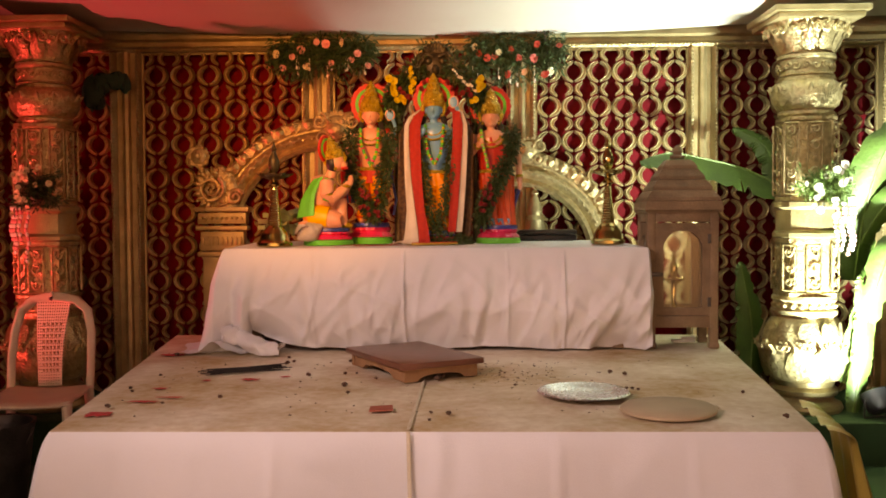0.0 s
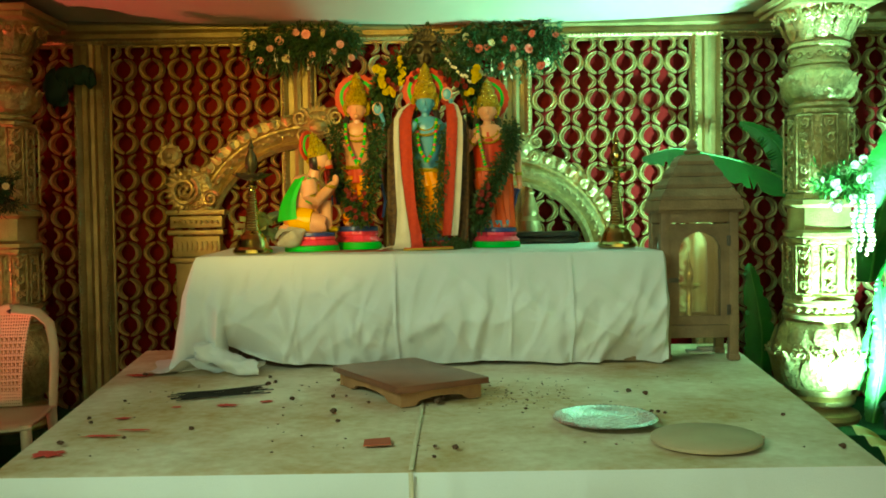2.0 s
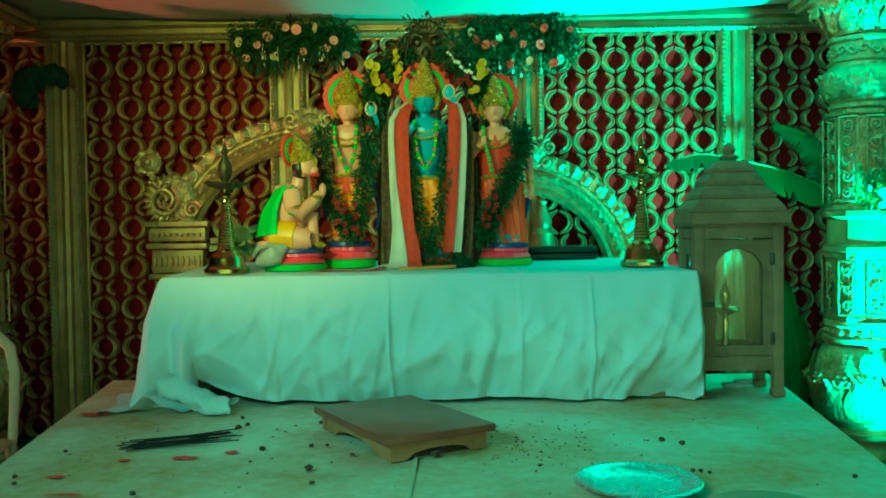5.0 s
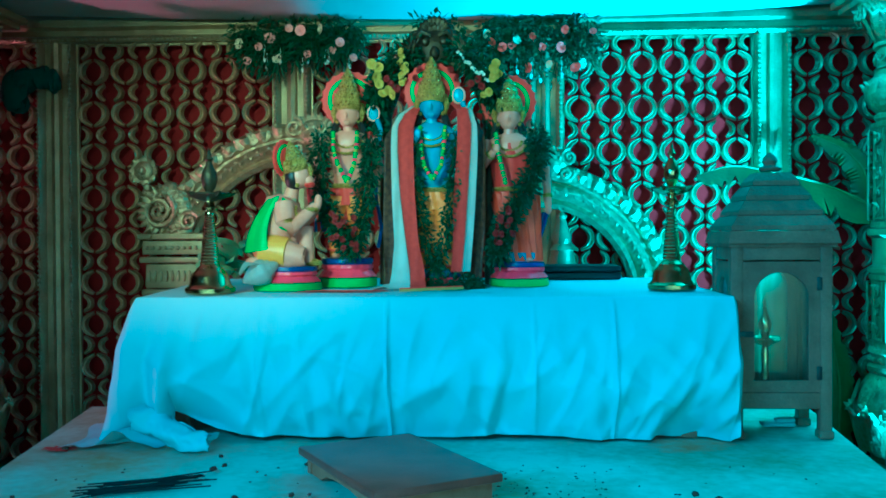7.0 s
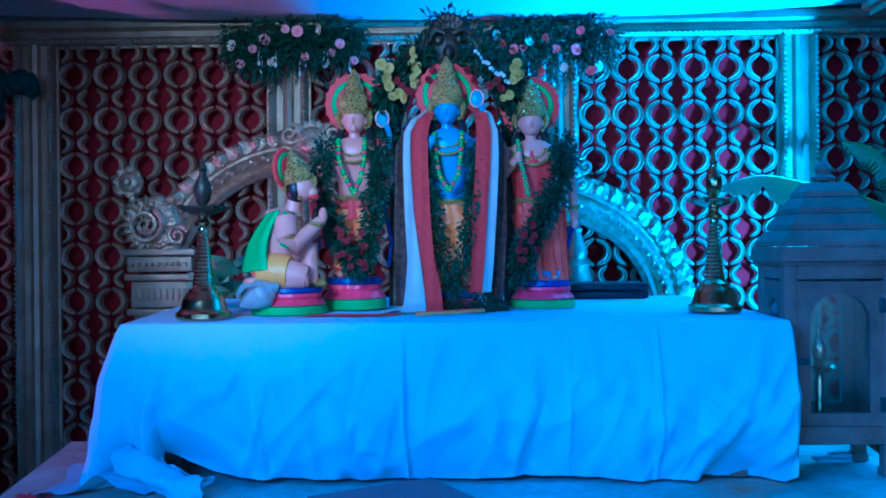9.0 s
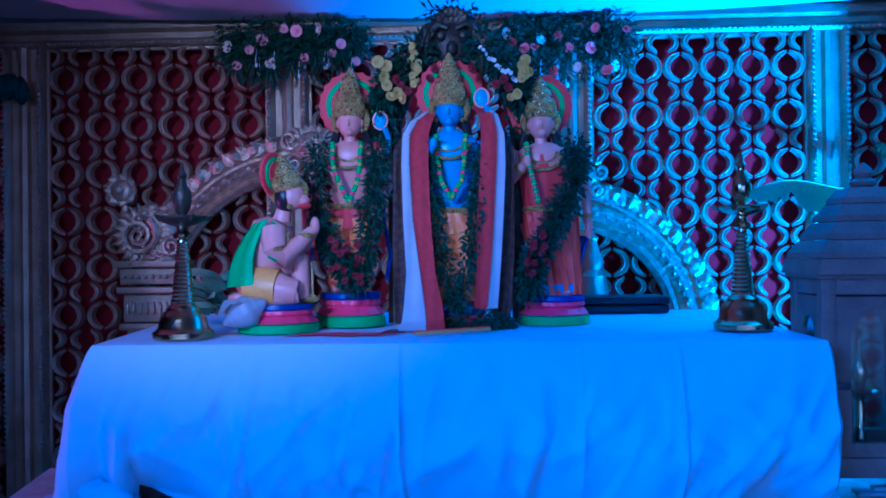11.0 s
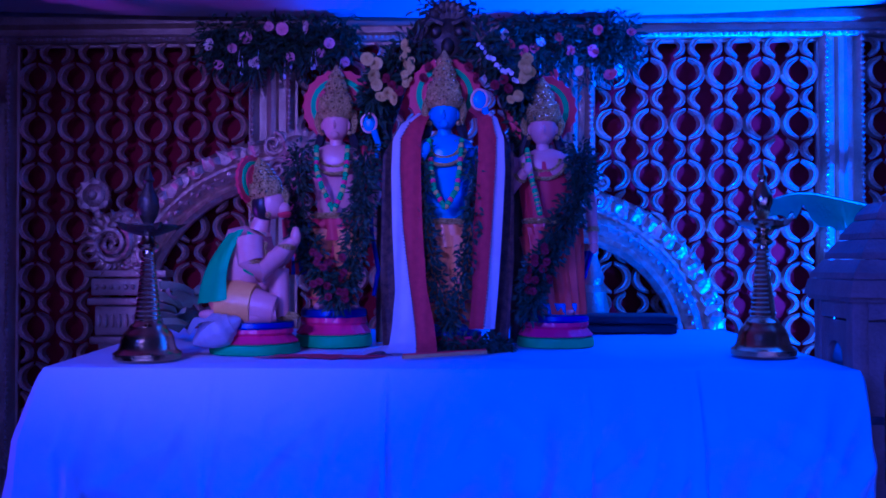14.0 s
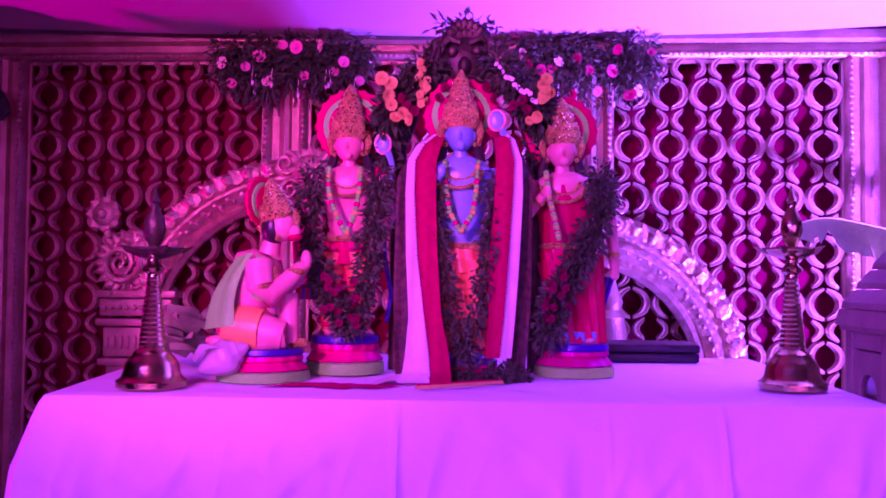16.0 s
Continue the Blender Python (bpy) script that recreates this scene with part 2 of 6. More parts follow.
# ---- mesh tools ----
class Geo:
    """Collects faces, each with a material slot, and turns them into one mesh."""

    def __init__(self):
        self.v, self.f, self.m = [], [], []

    def add(self, verts, faces, slot=0, at=None):
        k = len(self.v)
        self.v += [tuple(at @ Vector(p)) if at else tuple(p) for p in verts]
        self.f += [tuple(k + i for i in q) for q in faces]
        self.m += [slot] * len(faces)
        return self

    def grid(self, fn, nu, nv, slot=0, closed=False, at=None):
        """fn(u, v) with u, v from 0 to 1; closed: u wraps round."""
        w = nu if closed else nu + 1
        verts = [fn(i / nu, j / nv) for j in range(nv + 1) for i in range(w)]
        faces = [(j * w + i, j * w + (i + 1) % w, (j + 1) * w + (i + 1) % w, (j + 1) * w + i) for j in range(nv) for i in range(nu)]
        return self.add(verts, faces, slot, at)

    def box(self, c, size, slot=0, at=None, bevel=0.0):
        b = bmesh.new()
        bmesh.ops.create_cube(b, size=1, matrix=Matrix.Translation(c) @ Matrix.Diagonal((*size, 1)))
        if bevel:
            bmesh.ops.bevel(b, geom=b.edges[:], offset=bevel, segments=2, affect="EDGES", profile=0.5)
        b.verts.index_update()
        self.add([v.co[:] for v in b.verts], [[v.index for v in f.verts] for f in b.faces], slot, at)
        b.free()
        return self

    def lathe(self, prof, n=24, slot=0, at=None, lobes=0, depth=0.0, square=0.0, caps=True):
        """prof: (radius, height) from below up. lobes: fluting; square: 0 round to 1 square."""
        def fn(u, v):
            i = min(int(v * (len(prof) - 1) + 1e-6), len(prof) - 1)
            r, z = prof[i]
            a = 2 * math.pi * u
            r *= 1 + depth * math.cos(lobes * a)
            if square:
                r *= 1 + square * (1 / max(abs(math.cos(a)), abs(math.sin(a))) - 1)
            return (r * math.cos(a), r * math.sin(a), z)
        self.grid(fn, n, len(prof) - 1, slot, True, at)
        if caps:
            for r, z, o in ((*prof[0], -1), (*prof[-1], 1)):
                ring = [fn(i / n, 0 if o < 0 else 1) for i in range(n)]
                self.add(ring, [tuple(range(n))[::o]], slot, at)
        return self

    def tube(self, pts, radii, n=8, slot=0, at=None, flat=1.0):
        pts = [Vector(p) for p in pts]
        if not hasattr(radii, "__len__"):
            radii = [radii] * len(pts)
        rings, side = [], None
        for i, p in enumerate(pts):
            d = (pts[min(i + 1, len(pts) - 1)] - pts[max(i - 1, 0)]).normalized()
            side = (side - d * side.dot(d)).normalized() if side else d.orthogonal().normalized()
            other = d.cross(side)
            rings += [p + radii[i] * (math.cos(a) * side + flat * math.sin(a) * other) for a in (2 * math.pi * k / n for k in range(n))]
        faces = [(j * n + i, j * n + (i + 1) % n, (j + 1) * n + (i + 1) % n, (j + 1) * n + i) for j in range(len(pts) - 1) for i in range(n)]
        faces += [tuple(range(n))[::-1], tuple(range((len(pts) - 1) * n, len(pts) * n))]
        return self.add(rings, faces, slot, at)

    def ball(self, c, r, slot=0, at=None, n=14, rot=None):
        r = (r, r, r) if not hasattr(r, "__len__") else r
        m = Matrix.Translation(c) @ (rot or Matrix.Identity(4))

        def fn(u, v):
            a, b = 2 * math.pi * u, math.pi * (v - 0.5)
            return m @ Vector((r[0] * math.cos(a) * math.cos(b), r[1] * math.sin(a) * math.cos(b), r[2] * math.sin(b)))
        return self.grid(fn, n, max(6, n // 2), slot, True, at)

    def mesh(self, name, mats, smooth=True):
        me = bpy.data.meshes.new(name)
        me.from_pydata(self.v, [], self.f)
        for m in mats if hasattr(mats, "__len__") else [mats]:
            me.materials.append(m)
        me.polygons.foreach_set("material_index", self.m)
        me.polygons.foreach_set("use_smooth", [smooth] * len(self.f))
        me.update()
        if smooth:
            me.set_sharp_from_angle(angle=radians(42))
        return me


def thing(name, label, category, group="", kind=""):
    return tagged(new(name), label, category, group, kind)


def part(name, geo, mats, parent, label="", smooth=True):
    ob = new(name, geo.mesh(name, mats, smooth))
    ob.parent = parent
    return tagged(ob, label)


def solid(name, geo, mats, label, category, group="", kind="", smooth=True):
    return tagged(new(name, geo.mesh(name, mats, smooth)), label, category, group, kind)


def rnd(a, b):
    return random.uniform(a, b)


def nz(x, y, z=0.0):
    return noise.noise((x, y, z))


# ---- the place: floor, riser, ceiling, walls ----
solid("floor", Geo().box((0, 1.8, FLOOR - 0.05), (8.4, 9.4, 0.1)), CARPET, "green carpeted floor of the pavilion", "floor", kind="structure", smooth=False)
solid("stage_riser", Geo().box((0, 5.25, (FLOOR + 0.03) / 2), (8.2, 1.5, 0.03 - FLOOR), bevel=0.01), CARPET, "low green carpeted riser under the golden backdrop", "riser", kind="structure")
solid("wall_north", Geo().box((0, 5.46, 1.1), (8.2, 0.06, 2.7)), RED_CLOTH, "dark red cloth backing behind the golden lattice", "wall", kind="structure", smooth=False)
# side walls are added out of view to close the room against skylight
solid("wall_west", Geo().box((-4.1, 1.8, 1.1), (0.06, 9.2, 2.7)), DARK_ENCLOSURE, "added dark side wall out of view, closing the room", "wall", kind="structure", smooth=False)
solid("wall_east", Geo().box((4.1, 1.8, 1.1), (0.06, 9.2, 2.7)), DARK_ENCLOSURE, "added dark side wall out of view, closing the room", "wall", kind="structure", smooth=False)


def ceiling_fn(u, v):
    x, y = -4.15 + 8.3 * u, 5.22 - 8.2 * v
    z = 2.205 + 0.013 * x * x * (1 if abs(x) < 2.6 else 2.6 / abs(x))
    z += 0.10 * (1 - math.exp(-(5.22 - y) * 1.3)) + 0.016 * nz(x * 1.1, y * 1.6) + 0.02 * max(0, math.sin(y * 2.6)) * math.exp(-x * x / 6)
    return (x, y, z)


g = Geo().grid(ceiling_fn, 90, 90)
g.grid(lambda u, v: (ceiling_fn(u, 0)[0], 5.22 + 0.012 * v, ceiling_fn(u, 0)[2] + 0.30 * v), 90, 3)
ceil = solid("ceiling", g, CEILING, "white tent cloth sagging overhead as a ceiling", "ceiling", kind="structure")
# unseen panel, added to keep skylight out above the tent cloth
solid("sky_block_panel", Geo().box((0, 1.3, 2.72), (8.4, 8.4, 0.05)), DARK_ENCLOSURE, "added dark panel above the tent cloth, blocking the sky", "roof", kind="structure", smooth=False)

# ---- golden backdrop ----
PITCH, RISE = 0.165, 0.2125


def crescent(rx, rz, half, thick, depth, flick):
    """One cast crescent, open side towards +x, with a double ridge and pointed ends."""
    prof = ((-0.5, 0.0), (-0.28, 1.0), (0.0, 0.62), (0.28, 1.0), (0.5, 0.0))

    def fn(u, v):
        a = math.pi + (2 * v - 1) * radians(half)
        w = thick * max(0.40, (1 - 0.65 * abs(2 * v - 1) ** 2.2))
        o, h = prof[round(u * 4)]
        tip = max(0, abs(2 * v - 1) - 0.80) / 0.20
        flare = flick * tip * tip
        return ((rx + o * w) * math.cos(a) - flare, -depth * h * (0.5 + 0.5 * w / thick), (rz + o * w) * math.sin(a) + math.copysign(0.004 * tip, math.sin(a)))
    return Geo().grid(fn, 4, 10)


BIG = crescent(0.060, 0.056, 85, 0.037, 0.028, 0.0).mesh("crescent", GOLD)
SMALL = crescent(0.058, 0.041, 72, 0.032, 0.024, 0.006).mesh("crescent", GOLD)


def lattice(x0, x1, z0, z1, label):
    panel = thing("lattice_panel", label, "lattice", "golden lattice panels", "structure")
    y, n = 5.335, max(1, round((x1 - x0) / PITCH))
    p = (x1 - x0) / n
    top = 2.008
    for r in range(int((top - z0) / (RISE / 2)) + 2):
        z = top + RISE / 2 - r * RISE / 2
        if z < z0 + 0.03:
            break
        big = r % 2 == 1
        for k in range(n + (0 if big else 1)):
            cx = x0 + (k + (0.5 if big else 0.0)) * p
            for turn in (0, 180):
                mid = cx + (-0.05 if turn == 0 else 0.05)
                if not x0 - 0.01 < mid < x1 + 0.01:
                    continue
                ob = new("crescent", BIG if big else SMALL)
                ob.parent = panel
                ob.matrix_basis = pose(cx, y, z, 0, 0 if turn == 0 else 0, 0) @ (Matrix.Diagonal((-1, 1, 1, 1)) if turn else Matrix.Identity(4))
    g = Geo()
    for xa in (x0, x1):
        g.box((xa, y + 0.005, (z0 + z1) / 2), (0.012, 0.02, z1 - z0))
    g.box(((x0 + x1) / 2, y + 0.005, z1 - 0.006), (x1 - x0, 0.02, 0.012))
    part("edge_strip", g, GOLD_DULL, panel, smooth=False)
    return panel


def pilaster(x0, x1, z0, z1, label):
    post = thing("pilaster", label, "pilaster", "golden pilasters", "structure")
    w, c = x1 - x0, (x0 + x1) / 2
    g = Geo()
    prof = ((-0.5, 0), (-0.5, 0.03), (-0.42, 0.055), (-0.34, 0.035), (-0.30, 0.018), (-0.14, 0.018), (-0.10, 0.04), (0.0, 0.048), (0.10, 0.04), (0.14, 0.018), (0.30, 0.018), (0.34, 0.035), (0.42, 0.055), (0.5, 0.03), (0.5, 0))
    g.grid(lambda u, v: (c + w * prof[round(u * 14)][0], 5.34 - prof[round(u * 14)][1], z0 + (z1 - z0) * v), 14, 1)
    part("moulding", g, GOLD_DULL, post)
    n = int((z1 - max(z0, 0.35)) / 0.024)
    g = Geo()
    for k in range(n):
        for o in (-0.42, 0.42):
            g.ball((c + w * o, 5.282, z1 - 0.02 - k * 0.024), (0.010, 0.008, 0.008), n=6)
    tagged(part("bead_rows", g, GOLD, post), kind="stuff")
    return post


lattice(-3.25, -2.09, 0.06, 2.15, "golden cast lattice of crescents over dark red cloth")
lattice(-1.885, -0.885, 0.06, 2.15, "golden cast lattice of crescents over dark red cloth")
lattice(-0.69, 0.385, 0.75, 2.15, "golden cast lattice of crescents over dark red cloth behind the statues")
lattice(0.56, 1.483, 0.45, 2.15, "brightly lit golden cast lattice of crescents over red cloth")
lattice(1.665, 2.63, 0.06, 2.15, "golden cast lattice of crescents over dark red cloth")
lattice(2.82, 3.55, 0.06, 2.15, "golden cast lattice of crescents over dark red cloth")
for a, b in ((-2.085, -1.89), (-0.88, -0.695), (0.39, 0.555), (1.488, 1.66), (2.635, 2.815)):
    pilaster(a, b, 0.03, 2.155, "fluted golden pilaster with beaded edges")
beam = thing("top_beam", "golden beam with a beaded lower edge along the lattice top", "beam", kind="structure")
prof = ((0.0, 0.0), (0.05, 0.0), (0.06, 0.015), (0.045, 0.028), (0.03, 0.035), (0.03, 0.06), (0.055, 0.075), (0.055, 0.11), (0.0, 0.11))
part("moulding", Geo().grid(lambda u, v: (-3.9 + 7.8 * v, 5.345 - prof[round(u * 8)][0], 2.152 + prof[round(u * 8)][1]), 8, 1), GOLD_DULL, beam)
g = Geo()
for k in range(230):
    g.ball((-2.75 + k * 0.024, 5.287, 2.164), (0.010, 0.008, 0.008), n=6)
tagged(part("bead_row", g, GOLD, beam), kind="stuff")
part("fascia", Geo().box((0, 5.385, 2.36), (7.8, 0.03, 0.20)), GOLD_DULL, beam, smooth=False)

# ---- columns ----
def petal(geo, slot, base, up, out, w, h, lift, at=None):
    """A raised leaf lying on a surface: base point, up and outward directions."""
    base, up, out = Vector(base), Vector(up).normalized(), Vector(out).normalized()
    side = up.cross(out)

    def fn(u, v):
        half = w * math.sin(math.pi * min(1, 0.15 + 0.85 * v) ** 0.9) * 0.5
        s = 2 * u - 1
        rib = (1 - abs(s)) * 0.5 + 0.5 * (1 - s * s)
        return base + up * (h * v) + side * (s * half) + out * (lift * (0.25 + rib) * (0.4 + v) + lift * 1.6 * max(0, v - 0.75) * 4 * (1 - s * s))
    geo.grid(fn, 4, 6, slot, False, at)


def scroll(geo, slot, c, r, turns=1.6, thick=0.012, flip=1, start=0.0, at=None, normal_y=True):
    pts, rad = [], []
    for k in range(26):
        q = k / 25
        a = start + flip * turns * 2 * math.pi * q
        rr = r * (1 - 0.85 * q)
        pts.append((c[0] + rr * math.cos(a), c[1] - 0.01 * q, c[2] + rr * math.sin(a)))
        rad.append(thick * (1 - 0.5 * q))
    geo.tube(pts, rad, 6, slot, at)


def column(x, y, label):
    col = thing("ornate_column", label, "column", "ornate golden columns", "structure")
    at = Matrix.Translation((x, y, 0))
    part("foot", Geo().lathe([(0.20, 0.03), (0.21, 0.05), (0.20, 0.075), (0.165, 0.09), (0.155, 0.11), (0.18, 0.125), (0.185, 0.15), (0.16, 0.17), (0.165, 0.20)], 36, at=at), GOLD_DULL, col)
    g = Geo().lathe([(0.165, 0.20), (0.20, 0.225), (0.228, 0.28), (0.238, 0.36), (0.228, 0.44), (0.20, 0.51), (0.165, 0.555)], 40, at=at)
    for k in range(12):
        a = 2 * math.pi * k / 12
        o = Vector((math.cos(a), math.sin(a), 0))
        petal(g, 0, at @ (o * 0.205 + Vector((0, 0, 0.215))), o * 0.25 + Vector((0, 0, 1)), o, 0.115, 0.20, 0.007)
        a += math.pi / 12
        o = Vector((math.cos(a), math.sin(a), 0))
        petal(g, 0, at @ (o * 0.205 + Vector((0, 0, 0.53))), -o * -0.3 + Vector((0, 0, -1)), o, 0.10, 0.15, 0.007)
        q = at @ pose(0, 0, 0, 0, 0, math.degrees(a) + 90)
        for f in (-1, 1):
            scroll(g, 0, (f * 0.022, -0.246, 0.40), 0.026, 1.3, 0.007, f, math.pi / 2, at=q)
    part("lotus_bulge", g, GOLD_CARVED, col)
    g = Geo().lathe([(0.165, 0.555), (0.178, 0.57), (0.178, 0.59), (0.16, 0.60), (0.16, 0.635), (0.175, 0.65), (0.17, 0.67)], 36, at=at)
    for k in range(22):
        a = 2 * math.pi * k / 22
        g.ball((x + 0.164 * math.cos(a), y + 0.164 * math.sin(a), 0.617), 0.014, n=6)
    part("carved_band", g, GOLD, col)

    def shaft(z0, z1, r, name, curl):
        g = Geo().lathe([(r, z0), (r, z0 + 0.02), (r * 0.93, z0 + 0.03), (r * 0.93, z1 - 0.03), (r, z1 - 0.02), (r, z1)], 32, at=at, square=0.55)
        for k in range(8):
            q = at @ pose(0, 0, 0, 0, 0, 45 * k)
            rr = r * (0.97 if k % 2 == 0 else 1.16)
            h, w = z1 - z0 - 0.07, 0.04
            zc = (z0 + z1) / 2
            for sx in (-1, 1):
                g.tube([(sx * w, -rr, zc - h / 2), (sx * w, -rr, zc + h / 2)], 0.006, 5, at=q)
            for sz in (-1, 1):
                g.tube([(-w, -rr, zc + sz * h / 2), (w, -rr, zc + sz * h / 2)], 0.006, 5, at=q)
            m = max(2, int(h / 0.075))
            for j in range(m):
                f = 1 if (j + k) % 2 else -1
                zz = zc - h / 2 + (j + 0.5) * h / m
                scroll(g, 0, (0, -rr, zz), 0.027, curl, 0.008, f, j, at=q)
                petal(g, 0, q @ Vector((f * 0.012, -rr + 0.004, zz - 0.005)), q.to_3x3() @ Vector((f * 0.5, 0, 1)), q.to_3x3() @ Vector((0, -1, 0)), 0.026, 0.045, 0.007)
        part(name, g, GOLD_CARVED, col)
    shaft(0.67, 0.99, 0.15, "lower_shaft", 1.2)
    part("shaft_collar", Geo().lathe([(0.15, 0.99), (0.168, 1.0), (0.168, 1.02), (0.15, 1.035), (0.15, 1.15), (0.17, 1.165), (0.17, 1.19), (0.15, 1.20)], 32, at=at, square=0.3), GOLD_DULL, col)
    shaft(1.20, 1.66, 0.145, "upper_shaft", 1.5)
    g = Geo().lathe([(0.135, 1.66), (0.15, 1.675), (0.15, 1.69), (0.138, 1.70), (0.165, 1.725), (0.186, 1.76), (0.19, 1.80), (0.18, 1.84), (0.15, 1.865), (0.15, 1.88)], 40, at=at)
    for k in range(14):
        a = 2 * math.pi * k / 14
        o = Vector((math.cos(a), math.sin(a), 0))
        petal(g, 0, at @ (o * 0.168 + Vector((0, 0, 1.722))), o * 0.2 + Vector((0, 0, 1)), o, 0.065, 0.115, 0.006)
    part("ring_cushion", g, GOLD_CARVED, col)
    g = Geo().lathe([(0.14, 1.88), (0.152, 1.89), (0.14, 1.90), (0.14, 1.975), (0.155, 1.985), (0.155, 2.0), (0.14, 2.01)], 32, at=at)
    for k in range(18):
        q = at @ pose(0, 0, 0, 0, 0, 20 * k)
        scroll(g, 0, (0, -0.143, 1.937), 0.022, 1.2, 0.007, 1 if k % 2 else -1, 0, at=q)
    part("neck_band", g, GOLD, col)
    g = Geo().lathe([(0.14, 2.01), (0.15, 2.05), (0.17, 2.10), (0.205, 2.15), (0.22, 2.175)], 32, at=at, square=0.3)
    for k in range(12):
        a = 2 * math.pi * (k + 0.5) / 12
        o = Vector((math.cos(a), math.sin(a), 0))
        petal(g, 0, at @ (o * 0.148 + Vector((0, 0, 2.02))), o * 0.42 + Vector((0, 0, 1)), o, 0.085, 0.15, 0.012)
        q = at @ pose(0, 0, 0, 0, 0, 30 * k)
        for f in (-1, 1):
            scroll(g, 0, (f * 0.025, -0.215, 2.13), 0.028, 1.3, 0.010, f, math.pi / 2, at=q)
    part("capital", g, GOLD_CARVED, col)
    part("abacus", Geo().box((x, y, 2.19), (0.46, 0.46, 0.03), bevel=0.006).box((x, y, 2.222), (0.51, 0.51, 0.034), bevel=0.008), GOLD_DULL, col)
    return col


column(2.03, 4.87, "tall golden carved column brightly lit by a floor flood")
column(-2.30, 4.90, "tall golden carved column in dim light behind a chair")


# ---- ornamental arches on the backdrop ----
def arch_ring(g, cx, cz, r0, r1, a0, a1, y):
    prof = ((0.0, 0.0), (0.0, 0.03), (0.10, 0.05), (0.16, 0.03), (0.22, 0.022), (0.28, 0.045), (0.40, 0.062), (0.52, 0.045), (0.56, 0.022), (0.62, 0.022), (0.70, 0.05), (0.86, 0.06), (0.97, 0.03), (1.0, 0.0))

    def fn(u, v):
        t, h = prof[round(u * 13)]
        a = radians(a0 + (a1 - a0) * v)
        r = r0 + (r1 - r0) * t
        h *= 1 + (0.22 * math.cos(v * (a1 - a0) * 0.9) if 0.65 < t < 0.9 else 0)
        return (cx + r * math.cos(a), y - h, cz + r * math.sin(a))
    g.grid(fn, 13, 90)


def arch_leaves(g, cx, cz, r0, r1, a0, a1, y):
    n = int(abs(a1 - a0) / 5)
    for k in range(n):
        a = radians(a0 + (a1 - a0) * (k + 0.5) / n)
        o, t = Vector((math.cos(a), 0, math.sin(a))), Vector((-math.sin(a), 0, math.cos(a)))
        petal(g, 0, Vector((cx, y - 0.05, cz)) + o * (r0 + 0.66 * (r1 - r0)), o + 0.5 * t, (0, -1, 0), 0.06, (r1 - r0) * 0.36, 0.006)
        for w in (-1, 1):
            g.ball(Vector((cx, y - 0.05, cz)) + o * (r0 + 0.40 * (r1 - r0) + w * 0.006) + t * 0.01 * w, (0.014, 0.012, 0.014), n=6)


west = thing("ornamental_arch", "golden carved arch with a scrolled sea-beast base on the backdrop", "arch", "ornamental arches", "structure")
g = Geo()
arch_ring(g, -0.72, 0.96, 0.58, 0.78, 162, 84, 5.30)
part("arch_ring", g, GOLD_CARVED, west)
g = Geo()
arch_leaves(g, -0.72, 0.96, 0.58, 0.78, 158, 86, 5.30)
tagged(part("carved_leaves", g, GOLD_CARVED, west), kind="stuff")
g = Geo().box((-1.375, 5.27, 1.175), (0.34, 0.10, 0.03), bevel=0.006).box((-1.375, 5.275, 1.12), (0.30, 0.08, 0.07), bevel=0.006).box((-1.375, 5.27, 1.06), (0.32, 0.10, 0.03), bevel=0.006)
g.box((-1.375, 5.28, 0.98), (0.27, 0.08, 0.12), bevel=0.006).box((-1.375, 5.27, 0.90), (0.30, 0.1, 0.03), bevel=0.006).box((-1.375, 5.285, 0.46), (0.25, 0.07, 0.86), bevel=0.006)
for k in range(9):
    g.ball((-1.50 + k * 0.031, 5.228, 1.12), 0.011, n=6)
    g.ball((-1.49 + k * 0.029, 5.236, 0.98), (0.010, 0.01, 0.03), n=6)
part("pedestal", g, GOLD_DULL, west)
g = Geo()
for k in range(9):
    q = k / 8
    g.ball((-1.36 + 0.09 * math.sin(q * 2.2) - 0.10 * q, 5.26, 1.20 + 0.20 * q), (0.085 - 0.035 * q, 0.04, 0.05), n=10)
scroll(g, 0, (-1.43, 5.215, 1.30), 0.085, 2.2, 0.016, -1, 1.0)
scroll(g, 0, (-1.28, 5.21, 1.25), 0.05, 1.6, 0.012, 1, 0.4)
for k in range(10):
    a = radians(95 + 17 * k)
    petal(g, 0, (-1.42 + 0.07 * math.cos(a), 5.235, 1.30 + 0.07 * math.sin(a)), (math.cos(a), 0, math.sin(a)), (0, -1, 0), 0.035, 0.07, 0.01)
for k in range(46):
    q, a = rnd(0, 1), rnd(-1, 1)
    g.ball((-1.37 + 0.11 * a - 0.06 * q, 5.225 + 0.02 * abs(a), 1.20 + 0.24 * q), (rnd(0.010, 0.022), 0.014, rnd(0.010, 0.022)), n=7)
part("sea_beast", g, GOLD_CARVED, west)
g = Geo().ball((-1.515, 5.25, 1.50), (0.055, 0.03, 0.055), n=14).ball((-1.515, 5.215, 1.50), (0.022, 0.02, 0.022), n=10)
for k in range(8):
    a = radians(45 * k)
    petal(g, 0, (-1.515 + 0.04 * math.cos(a), 5.24, 1.50 + 0.04 * math.sin(a)), (math.cos(a), 0, math.sin(a)), (0, -1, 0), 0.05, 0.035, 0.006)
part("rosette", g, GOLD, west)


